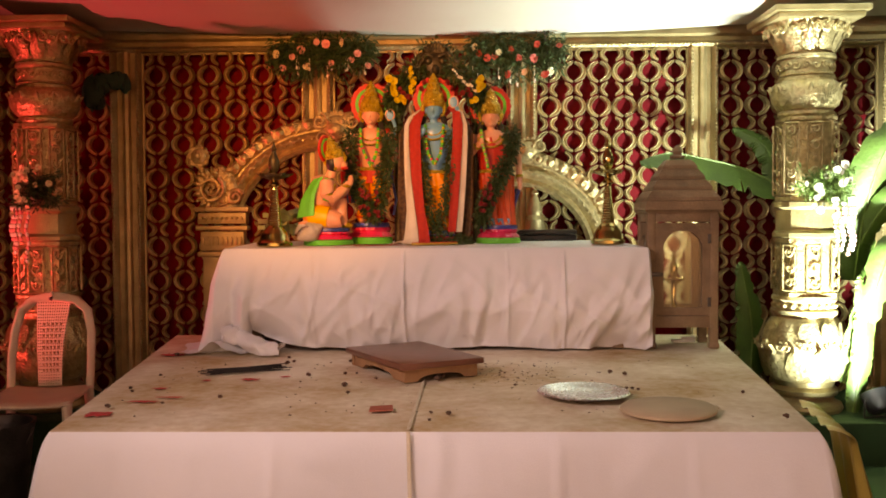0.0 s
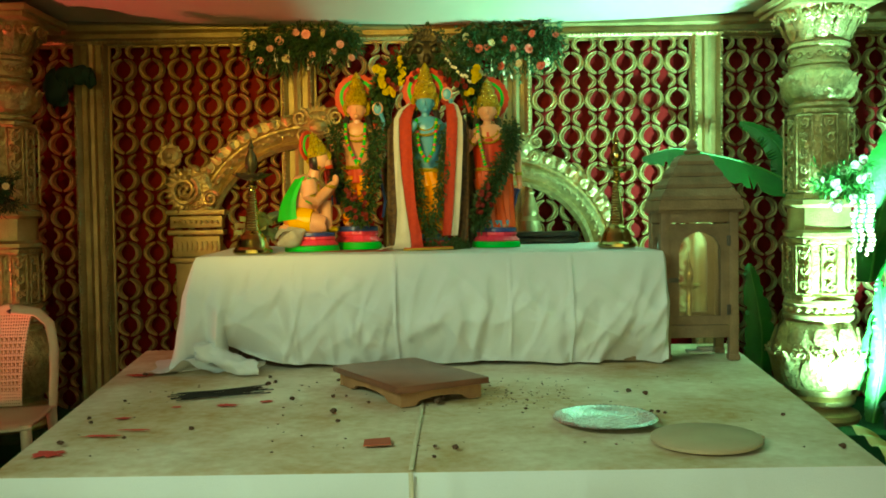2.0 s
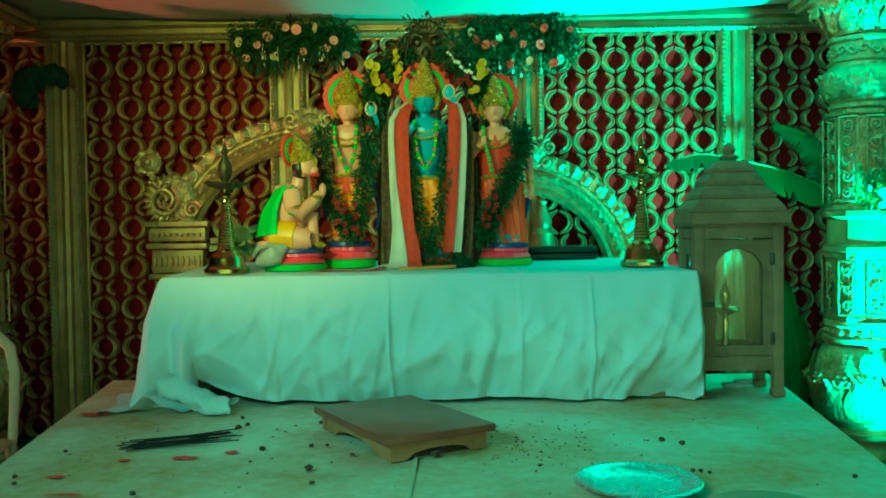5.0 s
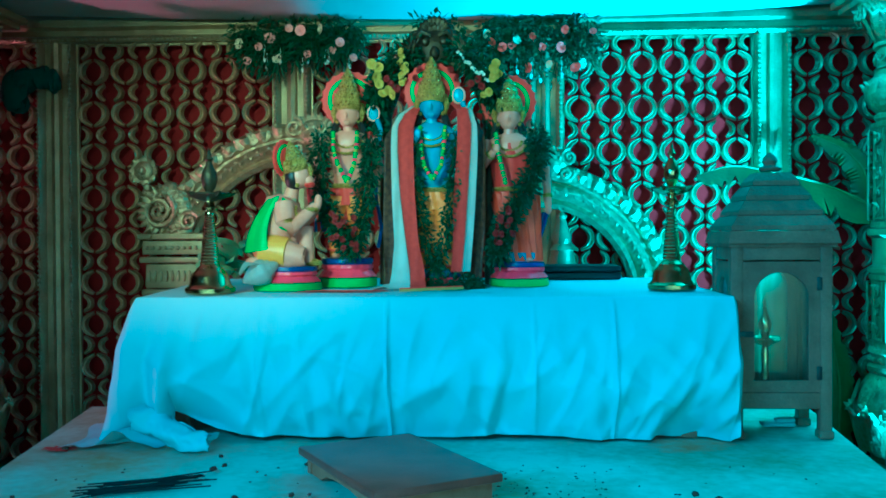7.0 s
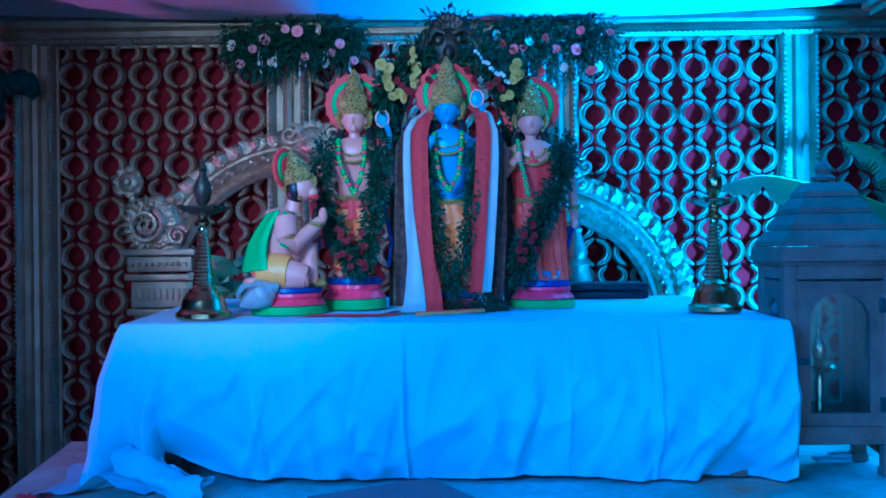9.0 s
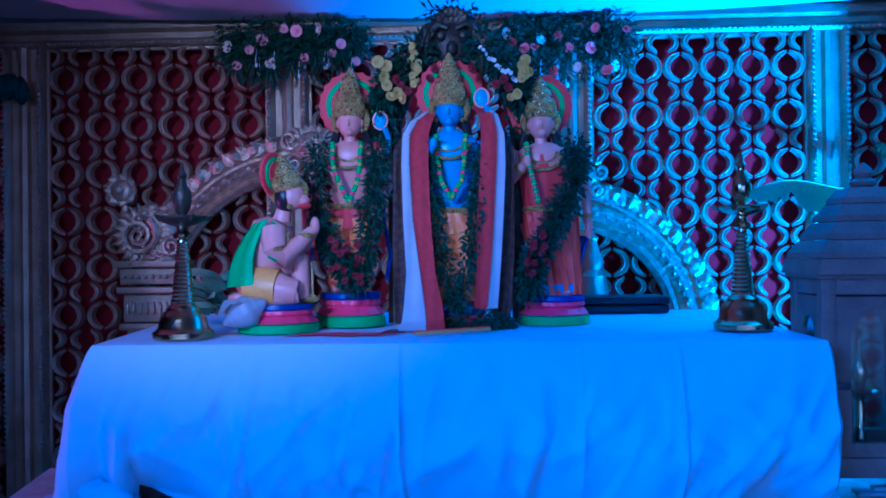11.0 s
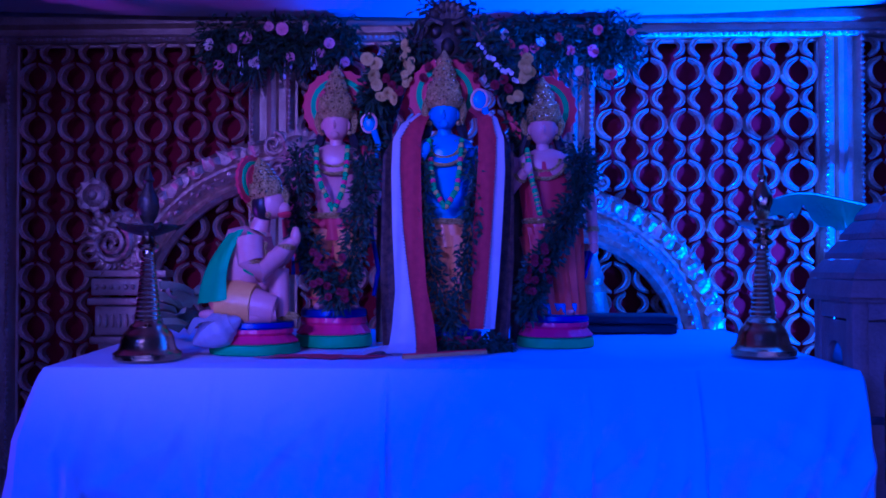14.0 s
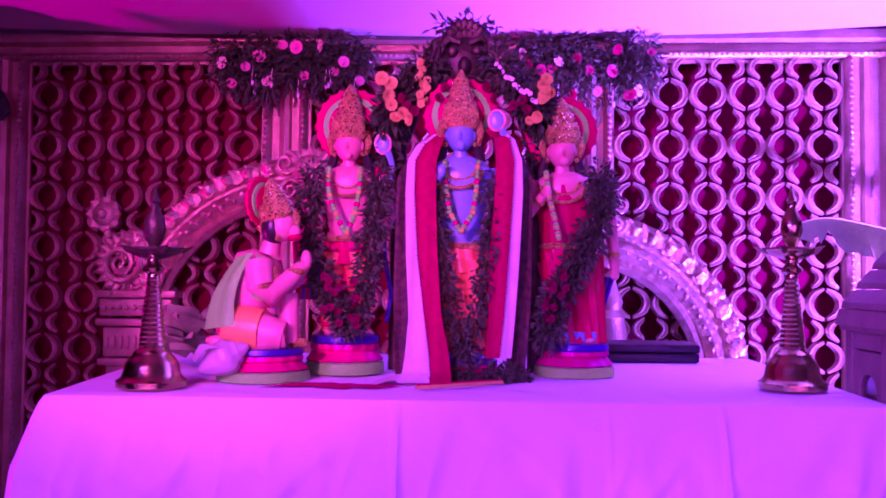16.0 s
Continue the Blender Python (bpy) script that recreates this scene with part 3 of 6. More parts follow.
def lion(x, y, z, s, parent):
    g = Geo().ball((x, y, z), (0.085 * s, 0.05, 0.075 * s), n=16).ball((x, y - 0.045, z - 0.015 * s), (0.045 * s, 0.03, 0.035 * s), n=12)
    for f in (-1, 1):
        g.ball((x + f * 0.035 * s, y - 0.045, z + 0.028 * s), 0.014 * s, n=8)
        scroll(g, 0, (x + f * 0.085 * s, y - 0.03, z + 0.03 * s), 0.045 * s, 1.6, 0.011, f, 1.5)
        scroll(g, 0, (x + f * 0.07 * s, y - 0.03, z - 0.06 * s), 0.04 * s, 1.5, 0.010, -f, 0.5)
    for k in range(9):
        a = radians(20 + 17.5 * k)
        petal(g, 0, (x + 0.06 * s * math.cos(a), y - 0.02, z + 0.05 * s * math.sin(a)), (math.cos(a), 0, math.sin(a)), (0, -1, 0), 0.04 * s, 0.045 * s, 0.007)
    part("lion_mask", g, GOLD_CARVED, parent)


lion(-0.66, 5.24, 1.67, 1.15, west)
east = thing("ornamental_arch", "golden carved quarter arch with leaf border on the backdrop", "arch", "ornamental arches", "structure")
g = Geo()
arch_ring(g, 0.42, 0.85, 0.46, 0.68, 0, 92, 5.30)
part("arch_ring", g, GOLD_CARVED, east)
g = Geo()
arch_leaves(g, 0.42, 0.85, 0.46, 0.68, 2, 88, 5.30)
tagged(part("carved_leaves", g, GOLD_CARVED, east), kind="stuff")
lion(0.50, 5.24, 1.52, 0.9, east)
g = Geo().lathe([(0.06, 0.75), (0.06, 0.95), (0.075, 0.97), (0.06, 0.99), (0.07, 1.03), (0.055, 1.09), (0.06, 1.10), (0.04, 1.13), (0.05, 1.16), (0.035, 1.20), (0.02, 1.25), (0.028, 1.265), (0.0, 1.29)], 18, at=Matrix.Translation((0.545, 5.27, 0)))
part("baluster", g, GOLD_DULL, east)

# ---- tables and their cloths ----
LOW, HIGH = 0.545, 0.99
LOW_PLAN = ((-0.985, 2.16), (1.075, 2.18), (1.33, 4.15), (-1.30, 4.15))
HIGH_PLAN = ((-0.895, 3.56), (0.895, 3.56), (0.93, 4.72), (-1.03, 4.72))


def plain_table(plan, top, foot, inset, label):
    t = thing("table", label, "table")
    xs, ys = [p[0] for p in plan], [p[1] for p in plan]
    x0, x1, y0, y1 = max(xs[0], xs[3]) + inset, min(xs[1], xs[2]) - inset, max(ys[0], ys[1]) + inset, min(ys[2], ys[3]) - inset
    part("tabletop", Geo().box(((x0 + x1) / 2, (y0 + y1) / 2, top - 0.03), (x1 - x0, y1 - y0, 0.03), bevel=0.004), WOOD_OLD, t)
    for x in (x0 + 0.06, x1 - 0.06):
        for y in (y0 + 0.06, y1 - 0.06):
            part("leg", Geo().box((x, y, (top - 0.045 + foot) / 2), (0.05, 0.05, top - 0.045 - foot), bevel=0.004), WOOD_OLD, t)
    return t


plain_table(LOW_PLAN, LOW - 0.005, FLOOR, 0.03, "wooden table hidden under a stained white cloth")
plain_table(HIGH_PLAN, HIGH - 0.005, LOW + 0.004, 0.05, "low wooden table hidden under a white cloth")


def lerp2(a, b, t):
    return (a[0] + (b[0] - a[0]) * t, a[1] + (b[1] - a[1]) * t)


def cloth_top(g, plan, z, amp, nu, nv):
    def fn(u, v):
        a, b = lerp2(plan[0], plan[1], u), lerp2(plan[3], plan[2], u)
        x, y = lerp2(a, b, v)
        e = min(u, 1 - u, v, 1 - v)
        return (x, y, z + amp * (nz(x * 3, y * 3) + 0.5 * nz(x * 9, y * 7, 3)) * min(1, e * 12) - 0.004 * max(0, 1 - e * 60))
    g.grid(fn, nu, nv)


def ridge(x, c, w):
    return math.exp(-((x - c) / w) ** 2)


def skirt(g, a, b, z0, z1, push, n, m=26):
    """Cloth hanging from the edge a-b; push(s, v): how far it stands out, along the edge, and the change in height."""
    d = (Vector(b) - Vector(a))
    out = Vector((d.y, -d.x)).normalized()
    along = d.normalized()

    def fn(u, v):
        o, t, dz = push(u * d.length, v)
        o *= 1 - math.exp(-v * 14)
        r = 0.012
        rr = r * (1 - math.exp(-v * 30))
        p = Vector(a) + d * u + out * (o + rr) + along * t
        return (p.x, p.y, z0 - 0.004 + (z1 - z0) * v + dz)
    g.grid(fn, n, m)
    return fn


def corner(g, fa, fb, bulge, m=26):
    """Closes the fold between the end of one hanging side and the start of the next."""
    def fn(u, v):
        p, q = Vector(fa(1, v)), Vector(fb(0, v))
        d = q - p
        out = Vector((d.y, -d.x, 0))
        return p + d * u + out * (bulge * math.sin(math.pi * u))
    g.grid(fn, 8, m)


def step(q):
    return 1 / (1 + math.exp(max(-30, min(30, -q))))


def high_front(s, v):
    x = s - 0.9
    # a soft belly that tucks in above the hem
    o = 0.012 * v + 0.034 * math.sin(math.pi * min(1, v * 1.05)) - 0.075 * max(0, (v - 0.60) / 0.40) ** 1.3
    # loose upright folds, deeper towards the hem
    o += (0.35 + v) * (0.014 * nz(x * 3.2 + 0.3 * v, 0.4) + 0.010 * nz(x * 8.5 - 0.9 * v, 0.5 * v, 5)) + 0.006 * nz(x * 12 + 2 * v, v * 4, 2)
    # slack diagonal wrinkles and small gathers under the table edge
    for a, b, sd in ((6.0, 4.0, 1.0), (5.0, -5.0, 7.0), (11.0, 3.0, 13.0)):
        o += 0.010 * max(0, 1 - 3.2 * abs(nz(x * a + v * b * 0.45, v * 1.6 + x, sd))) * min(1, 3 * v)
    o += 0.004 * math.exp(-v / 0.10) * math.sin(x * 55 + 4 * nz(x * 5, 2.0))
    for c, w, k, lean in ((-0.62, 0.022, 0.020, 0.10), (-0.40, 0.026, 0.020, 0.14), (-0.27, 0.020, 0.012, -0.05), (0.06, 0.024, 0.012, 0.06), (0.22, 0.018, 0.016, -0.06), (0.42, 0.026, 0.014, 0.08)):
        o += 0.7 * k * v ** 1.1 * (ridge(x - lean * v, c, w) - 0.8 * ridge(x - lean * v, c + 1.8 * w, w))
    # pressed creases from folding
    for c, k in ((-0.135, 0.013), (0.535, 0.010), (-0.52, 0.004), (0.30, 0.004)):
        o += k * ridge(x, c + 0.008 * v, 0.006)
    # the cloth sags over a hollow beside the free corner, and is tucked into a wedge at the other
    if v > 0.56:
        e = (v - 0.56) / 0.44
        o += 0.020 * e * ridge(s, 0.16 + 0.20 * e, 0.05)
    if v > 0.50:
        e = (v - 0.50) / 0.50
        o -= 0.046 * min(1, 2 * e) * step((s - 1.69 + 0.12 * e) / 0.006) * step((1.70 + 0.05 * e - s) / 0.010)
        o += 0.022 * e * ridge(s, 1.655 - 0.12 * e, 0.03)
    # spreading fold at the free corner
    o += 0.05 * v ** 1.5 * math.exp(-s / 0.06) + 0.045 * v * ridge(s, 0.11, 0.025) - 0.035 * v * ridge(s, 0.06, 0.018) + 0.008 * v * math.exp(-(1.79 - s) / 0.05)
    return o, -0.05 * v * math.exp(-s / 0.12), 0.010 * nz(x * 3, 4.4) * v + 0.010 * v * ridge(x, 0.1, 0.5) - 0.008 * v * math.exp(-s / 0.1) + v ** 3 * (0.095 * math.exp(-(s - 0.125) / 0.10) if s > 0.128 else 0.0)


def high_left(s, v):
    q = math.exp(-(1.165 - s) / 0.22)
    return 0.05 * v + 0.07 * v ** 1.5 * q + 0.018 * v * math.sin(s * 26) + 0.01 * nz(s * 6, v * 3), 0.0, 0.0


def high_right(s, v):
    return 0.008 * v + 0.008 * v * math.sin(s * 17 + 3) + 0.01 * nz(s * 6, v * 3), 0.0, 0.0


upper = thing("tablecloth", "white cotton cloth draped over the upper table in loose folds", "tablecloth", "tablecloths")
g = Geo()
cloth_top(g, HIGH_PLAN, HIGH, 0.004, 80, 50)
hf = skirt(g, HIGH_PLAN[0], HIGH_PLAN[1], HIGH, LOW + 0.012, high_front, 340, 50)
hl = skirt(g, HIGH_PLAN[3], HIGH_PLAN[0], HIGH, LOW + 0.008, high_left, 70, 26)
hr = skirt(g, HIGH_PLAN[1], HIGH_PLAN[2], HIGH, LOW + 0.03, high_right, 50, 20)
corner(g, hl, hf, 0.25)
corner(g, hf, hr, 0.1)
part("sheet", g, WHITE_CLOTH, upper)
# the bunched hem trailing on the lower table
g = Geo()


def hem_roll(u, v):
    """Cloth wound into a loose spiral roll, v along it, u round it."""
    a = 4.2 * math.pi * u
    r = (0.012 + 0.024 * u) * (1.25 - 0.30 * v) * (1 + 0.20 * math.sin(3 * a + 9 * v) * (1 - 0.5 * v) + 0.30 * nz(v * 6, math.cos(a), math.sin(a)))
    cx, cy = -0.88 + 0.24 * v + 0.012 * math.sin(a), 3.495 - 0.05 * v + 0.018 * math.sin(v * 7)
    return (cx + 0.012 * math.sin(2 * a), cy + 1.2 * r * math.cos(a), max(LOW + 0.006, LOW + 0.030 - 0.002 * v + 0.95 * r * math.sin(a) + 0.07 * (1 - v) ** 1.6 + 0.012 * nz(v * 9, a * 0.4, 3)))


g.grid(hem_roll, 60, 34)
g.grid(lambda u, v: (-1.10 + 0.30 * u + 0.03 * math.sin(v * 5), 3.46 + 0.34 * v, LOW + 0.008 + (0.05 * math.exp(-((u - 0.6 - 0.1 * math.sin(v * 4)) / 0.16) ** 2) + 0.02 * max(0, nz(u * 4, v * 4))) * min(1, u * 6)), 30, 26)
part("trailing_hem", g, WHITE_CLOTH, upper)


def low_front(s, v):
    x = s - 1.03
    o = 0.015 + 0.05 * v + (0.2 + v) * 0.035 * math.sin(x * 9 + 0.6 * math.sin(x * 4)) + 0.012 * v * nz(x * 8, v * 2) + 0.004 * nz(x * 20, v * 6)
    for c in (-0.42, 0.34, 0.70):
        o += 0.008 * ridge(x, c, 0.008)
    o += 0.10 * v * math.exp(-s / 0.12) + 0.09 * v * math.exp(-(2.06 - s) / 0.1) + 0.03 * v * ridge(x + 0.25 * v, 1.0, 0.06)
    return o, (-0.10 * math.exp(-s / 0.2) + 0.05 * math.exp(-(2.06 - s) / 0.2)) * v, 0.0


def low_side(s, v):
    return 0.015 + 0.05 * v + 0.03 * v * math.sin(s * 11) + 0.01 * nz(s * 5, v * 3), 0.0, 0.0


lower = thing("tablecloth", "stained white cloth with a centre seam over the lower table", "tablecloth", "tablecloths")
g = Geo()
cloth_top(g, LOW_PLAN, LOW, 0.004, 90, 70)
part("top_sheet", g, STAINED, lower, "white cloth top with brown and red stains")
g = Geo()
lf = skirt(g, LOW_PLAN[0], LOW_PLAN[1], LOW, FLOOR + 0.06, low_front, 160, 30)
ll = skirt(g, LOW_PLAN[3], LOW_PLAN[0], LOW, FLOOR + 0.06, low_side, 80, 24)
lr = skirt(g, LOW_PLAN[1], LOW_PLAN[2], LOW, FLOOR + 0.06, low_side, 80, 24)
corner(g, ll, lf, 0.3)
corner(g, lf, lr, 0.3)
part("skirt", g, WHITE_CLOTH, lower)
g = Geo()
g.grid(lambda u, v: (-0.020 + 0.011 * u + 0.006 * v, 2.16 + 1.3 * v, LOW + 0.0045 + 0.001 * math.sin(math.pi * u)), 4, 40)


def seam_front(u, v):
    o, t, dz = low_front(1.02 + 0.03 * u, v)
    return (-0.020 + 0.011 * u + 0.02 * v, 2.17 - o * (1 - math.exp(-v * 14)) - 0.016 - 0.003 * math.sin(math.pi * u), LOW + (FLOOR + 0.06 - LOW) * v)


g.grid(seam_front, 4, 30)
part("seam", g, SEAM, lower, "raised centre seam of the cloth")
satin = Geo()


def satin_fall(u, v):
    """Gathered satin over the table edge, falling beside the white skirt to the floor."""
    d = max(0, v - 0.12) / 0.88
    pleat = math.sin(u * 21 + 1.5 * d)
    x = 1.075 + 0.075 * min(1, v / 0.12) + 0.055 * u + 0.13 * d + 0.016 * pleat * min(1, d * 4)
    y = 2.125 + 0.36 * u - 0.06 * d + 0.012 * pleat * d
    return (x, y, LOW + 0.014 + 0.006 * pleat * (1 - d) - 0.03 * min(1, v / 0.12) ** 2 - (LOW - FLOOR - 0.05) * d)


satin.grid(satin_fall, 60, 40)
solid("satin_drape", satin, SATIN, "gold satin drape hanging from the lower table's corner", "drape")

# ---- foliage and flower tools ----
def leaf(g, slot, p, d, w, l, bend=0.2):
    """A folded pointed leaf from p along d."""
    d = Vector(d).normalized()
    s = d.cross(Vector((rnd(-1, 1), rnd(-1, 1), rnd(-1, 1)))).normalized()
    n = s.cross(d)
    p = Vector(p)
    m = p + d * l * 0.5 + n * bend * l * 0.3
    g.add([p, m + s * w * 0.5 + n * w * 0.2, p + d * l - n * bend * l * 0.2, m - s * w * 0.5 + n * w * 0.2, m], [(0, 4, 1), (1, 4, 2), (2, 4, 3), (3, 4, 0)], slot)


def spray(g, slot, path, radius, n, w, l, droop=0.3):
    pts = [Vector(p) for p in path]
    for _ in range(n):
        k = rnd(0, len(pts) - 1.001)
        p = pts[int(k)].lerp(pts[int(k) + 1], k % 1)
        d = Vector((random.gauss(0, 1), random.gauss(0, 1), random.gauss(0, 1) - droop)).normalized()
        leaf(g, slot, p + d * radius * rnd(0.2, 0.9), d + Vector((0, 0, -droop)), w * rnd(0.7, 1.3), l * rnd(0.7, 1.3))


def bloom_geo(r, petals=9):
    """An open flower, its face towards -y."""
    g = Geo()
    for ring, (q, tilt) in enumerate(((1.0, 0.25), (0.7, 0.6), (0.4, 1.0))):
        n = max(4, petals - 2 * ring)
        for k in range(n):
            a = 2 * math.pi * k / n + ring
            o, t = Vector((math.cos(a), 0, math.sin(a))), Vector((-math.sin(a), 0, math.cos(a)))
            e, rr = Vector((0, -1, 0)), r * q
            tip = o * rr * math.cos(tilt) + e * rr * math.sin(tilt)
            mid = tip * 0.55
            g.add([(0, 0, 0), mid + t * rr * 0.42, tip + t * rr * 0.22, tip - t * rr * 0.22, mid - t * rr * 0.42], [(0, 1, 2, 3, 4)], 0)
    return g


def bloom_mesh(r, mat, petals=9):
    return bloom_geo(r, petals).mesh("flower", mat)


FLOWERS = {k: bloom_mesh(1.0, m) for k, m in (("pink", PETAL_PINK), ("cream", PETAL_CREAM), ("red", PETAL_RED), ("coral", PETAL_CORAL), ("yellow", PETAL_YELLOW), ("white", PETAL_WHITE))}


def flower(kind, p, r, parent, label=""):
    ob = new("flower", FLOWERS[kind])
    ob.parent = parent
    ob.matrix_basis = pose(*p, rnd(-35, 25), rnd(0, 360), rnd(-35, 35)) @ Matrix.Diagonal((r, r, r, 1))
    return tagged(ob, label)


def hanging_flowers(x0, x1, y, z0, z1, colour, n, label):
    t = thing("flower_garland", label, "flowers", "hanging flower bunches")
    g = Geo()
    for k in range(44):
        x = rnd(x0, x1)
        edge = 1 - abs(2 * (x - x0) / (x1 - x0) - 1)
        drop = (z1 - z0) * rnd(0.35, 0.75 + 0.35 * edge)
        spray(g, 0, [(x, y + rnd(-0.03, 0.03), z1), (x + rnd(-0.05, 0.05), y - 0.04, z1 - drop)], 0.045, 75, 0.012, 0.045, 0.5)
    tagged(part("foliage", g, LEAF, t, "dense dark green sprigs"), kind="stuff")
    for k in range(n):
        flower(colour if k % 4 else "cream", (x0 + (x1 - x0) * (k + rnd(0.2, 0.8)) / n, y - rnd(0.04, 0.075), rnd(z0 + 0.06, z1 - 0.03)), rnd(0.020, 0.029), t)
    g = Geo()
    for k in range(8):
        x = rnd(x0, x1)
        z = z0 + rnd(0.0, 0.07)
        g.tube([(x, y - 0.05, z + 0.07), (x + rnd(-0.01, 0.01), y - 0.06, z)], 0.0015, 4)
        g.ball((x, y - 0.06, z), (0.006, 0.006, 0.012), n=6)
    tagged(part("hanging_buds", g, PETAL_WHITE, t, "small white hanging buds"), kind="stuff")
    return t


hanging_flowers(-1.03, -0.44, 5.20, 1.95, 2.20, "pink", 12, "hanging bunch of dark leaves with pale pink flowers under the beam")
hanging_flowers(0.16, 0.70, 5.20, 1.90, 2.20, "coral", 14, "hanging bunch of dark leaves with red flowers under the beam")


def column_flowers(x, y, z, colour, green, label, tail):
    t = thing("flower_arrangement", label, "flowers", "column flower arrangements")
    g = Geo()
    for k in range(46):
        a, b = rnd(0, 2 * math.pi), rnd(-0.6, 1.0)
        d = Vector((math.cos(a) * 0.9, -abs(math.sin(a)) * 0.8 - 0.1, b)).normalized() * rnd(0.10, 0.19)
        p = Vector((x, y, z))
        g.tube([p, p + d * 0.6, p + d], 0.002, 4)
        spray(g, 0, [p + d * 0.25, p + d], 0.022, 26, 0.009, 0.042, 0.2)
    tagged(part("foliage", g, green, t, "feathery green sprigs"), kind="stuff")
    for k in range(22):
        a, q = rnd(0, 2 * math.pi), rnd(0.05, 0.15)
        flower(colour, (x + q * math.cos(a), y - rnd(0.10, 0.16), z + q * math.sin(a)), rnd(0.016, 0.025), t)
    g = Geo()
    for k in range(5):
        px = x + tail * rnd(0.02, 0.12)
        zz = z - 0.08
        n = int(rnd(8, 14))
        for j in range(n):
            g.ball((px + 0.008 * math.sin(j), y - 0.11, zz - 0.024 * j), (0.011, 0.009, 0.013), j % 2, n=6)
    tagged(part("blossom_tassel", g, (PETAL_WHITE, PETAL_PINK), t, "white and pink strung blossoms"), kind="stuff")
    return t


# east arrangement takes the lighter leaf colour, west one the darker
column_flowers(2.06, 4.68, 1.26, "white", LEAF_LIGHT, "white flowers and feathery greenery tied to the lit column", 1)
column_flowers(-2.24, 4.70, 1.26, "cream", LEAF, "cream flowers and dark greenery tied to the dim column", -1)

rag = Geo()
for c, r, sd in (((-2.02, 5.23, 1.965), (0.075, 0.045, 0.05), 1), ((-2.10, 5.23, 1.95), (0.07, 0.045, 0.06), 7), ((-2.15, 5.22, 1.89), (0.075, 0.04, 0.09), 13), ((-1.965, 5.24, 1.95), (0.035, 0.035, 0.055), 19)):
    rag.grid(lambda u, v: Vector(c) + Vector((r[0] * math.cos(6.2832 * u) * math.cos(3.1416 * (v - 0.5)), r[1] * math.sin(6.2832 * u) * math.cos(3.1416 * (v - 0.5)), r[2] * math.sin(3.1416 * (v - 0.5)))) * (1 + 0.45 * nz(3 * math.cos(6.2832 * u) + sd, 3 * math.sin(6.2832 * u), 4 * v)), 22, 14, 0, True)
solid("knotted_rag", rag, RAG, "dark green cloth knotted onto the pilaster", "cloth")


def wire_hook(x, y, z):
    t = Geo().tube([(x, y, z + 0.08), (x, y, z), (x + 0.012, y, z - 0.10), (x + 0.02, y - 0.004, z - 0.15), (x + 0.006, y - 0.008, z - 0.165), (x - 0.006, y - 0.006, z - 0.145)], 0.004, 6)
    solid("wire_hook", t, STEEL, "thin wire hook hanging from the tent cloth edge", "hook", "wire hooks")


wire_hook(-0.76, 5.17, 2.22)
wire_hook(0.60, 5.17, 2.22)


def banana_leaf(name, pts, width, label, tear=0.25, folded=False):
    """A blade along a curved midrib, split here and there towards the rib."""
    pts = [Vector(p) for p in pts]

    def at(q):
        k = min(q * (len(pts) - 1), len(pts) - 1.001)
        i = int(k)
        a, b = pts[max(i - 1, 0)], pts[i]
        c, d = pts[i + 1], pts[min(i + 2, len(pts) - 1)]
        f = k - i
        return 0.5 * ((2 * b) + (c - a) * f + (2 * a - 5 * b + 4 * c - d) * f * f + (3 * b - a - 3 * c + d) * f ** 3)
    t = thing(name, label, "banana leaf", "banana leaves")
    g = Geo()
    n = 44
    for side in (-1, 1):
        def fn(u, v):
            p, d = at(v), (at(min(1, v + 0.02)) - at(max(0, v - 0.02))).normalized()
            s = Vector((0.18 * math.sin(v * 23), -0.55 if side > 0 else 0.3, -0.8)) * side if folded else d.cross(Vector((0, -1, 0.35))).normalized()
            up = s.cross(d)
            w = width * math.sin(math.pi * min(1, 0.06 + 0.94 * v) ** 0.8) ** 0.6
            ragged = 1 - tear * max(0, nz(v * 17, side * 3.1)) * 2
            o = u * w * ragged * (0.3 if folded and side < 0 else 1.0)
            return p + side * s * o - up * ((0.0 if folded else 0.32) * o * u) + up * 0.006 * math.sin(v * 150) * u
        g.grid(fn, 6, n)
    part("blade", g, BANANA, t)
    part("midrib", Geo().tube([at(k / 20) for k in range(21)], [0.009 - 0.0004 * k for k in range(21)], 6), LEAF_LIGHT, t, "pale green midrib")
    return t


banana_leaf("banana_leaf", [(1.93, 5.10, 1.28), (1.93, 5.10, 1.44), (1.86, 5.15, 1.56), (1.72, 5.20, 1.64)], 0.075, "green banana leaf arching up against the lattice")
banana_leaf("banana_leaf", [(1.95, 5.08, 1.30), (1.75, 5.12, 1.40), (1.52, 5.12, 1.46), (1.32, 5.10, 1.49), (1.14, 5.05, 1.44)], 0.20, "torn green banana leaf hanging behind the cabinet roof", tear=0.7, folded=True)
banana_leaf("banana_leaf", [(2.32, 4.90, 0.75), (2.30, 4.72, 1.15), (2.36, 4.55, 1.50), (2.62, 4.45, 1.66)], 0.13, "broad green banana leaf rising beside the lit column")
banana_leaf("banana_leaf", [(2.30, 4.86, 0.90), (2.40, 4.6, 1.22), (2.62, 4.5, 1.26)], 0.07, "small green banana leaf bending outward beside the column")
banana_leaf("banana_leaf", [(2.20, 4.72, 0.20), (2.28, 4.60, 0.62), (2.38, 4.52, 0.95), (2.52, 4.50, 0.62), (2.56, 4.48, 0.36)], 0.085, "yellowed banana leaf drooping in the flood light", tear=0.4)
banana_leaf("banana_leaf", [(2.22, 4.66, 0.05), (2.26, 4.62, 0.45), (2.22, 4.6, 0.80)], 0.06, "narrow green banana leaf standing against the column")
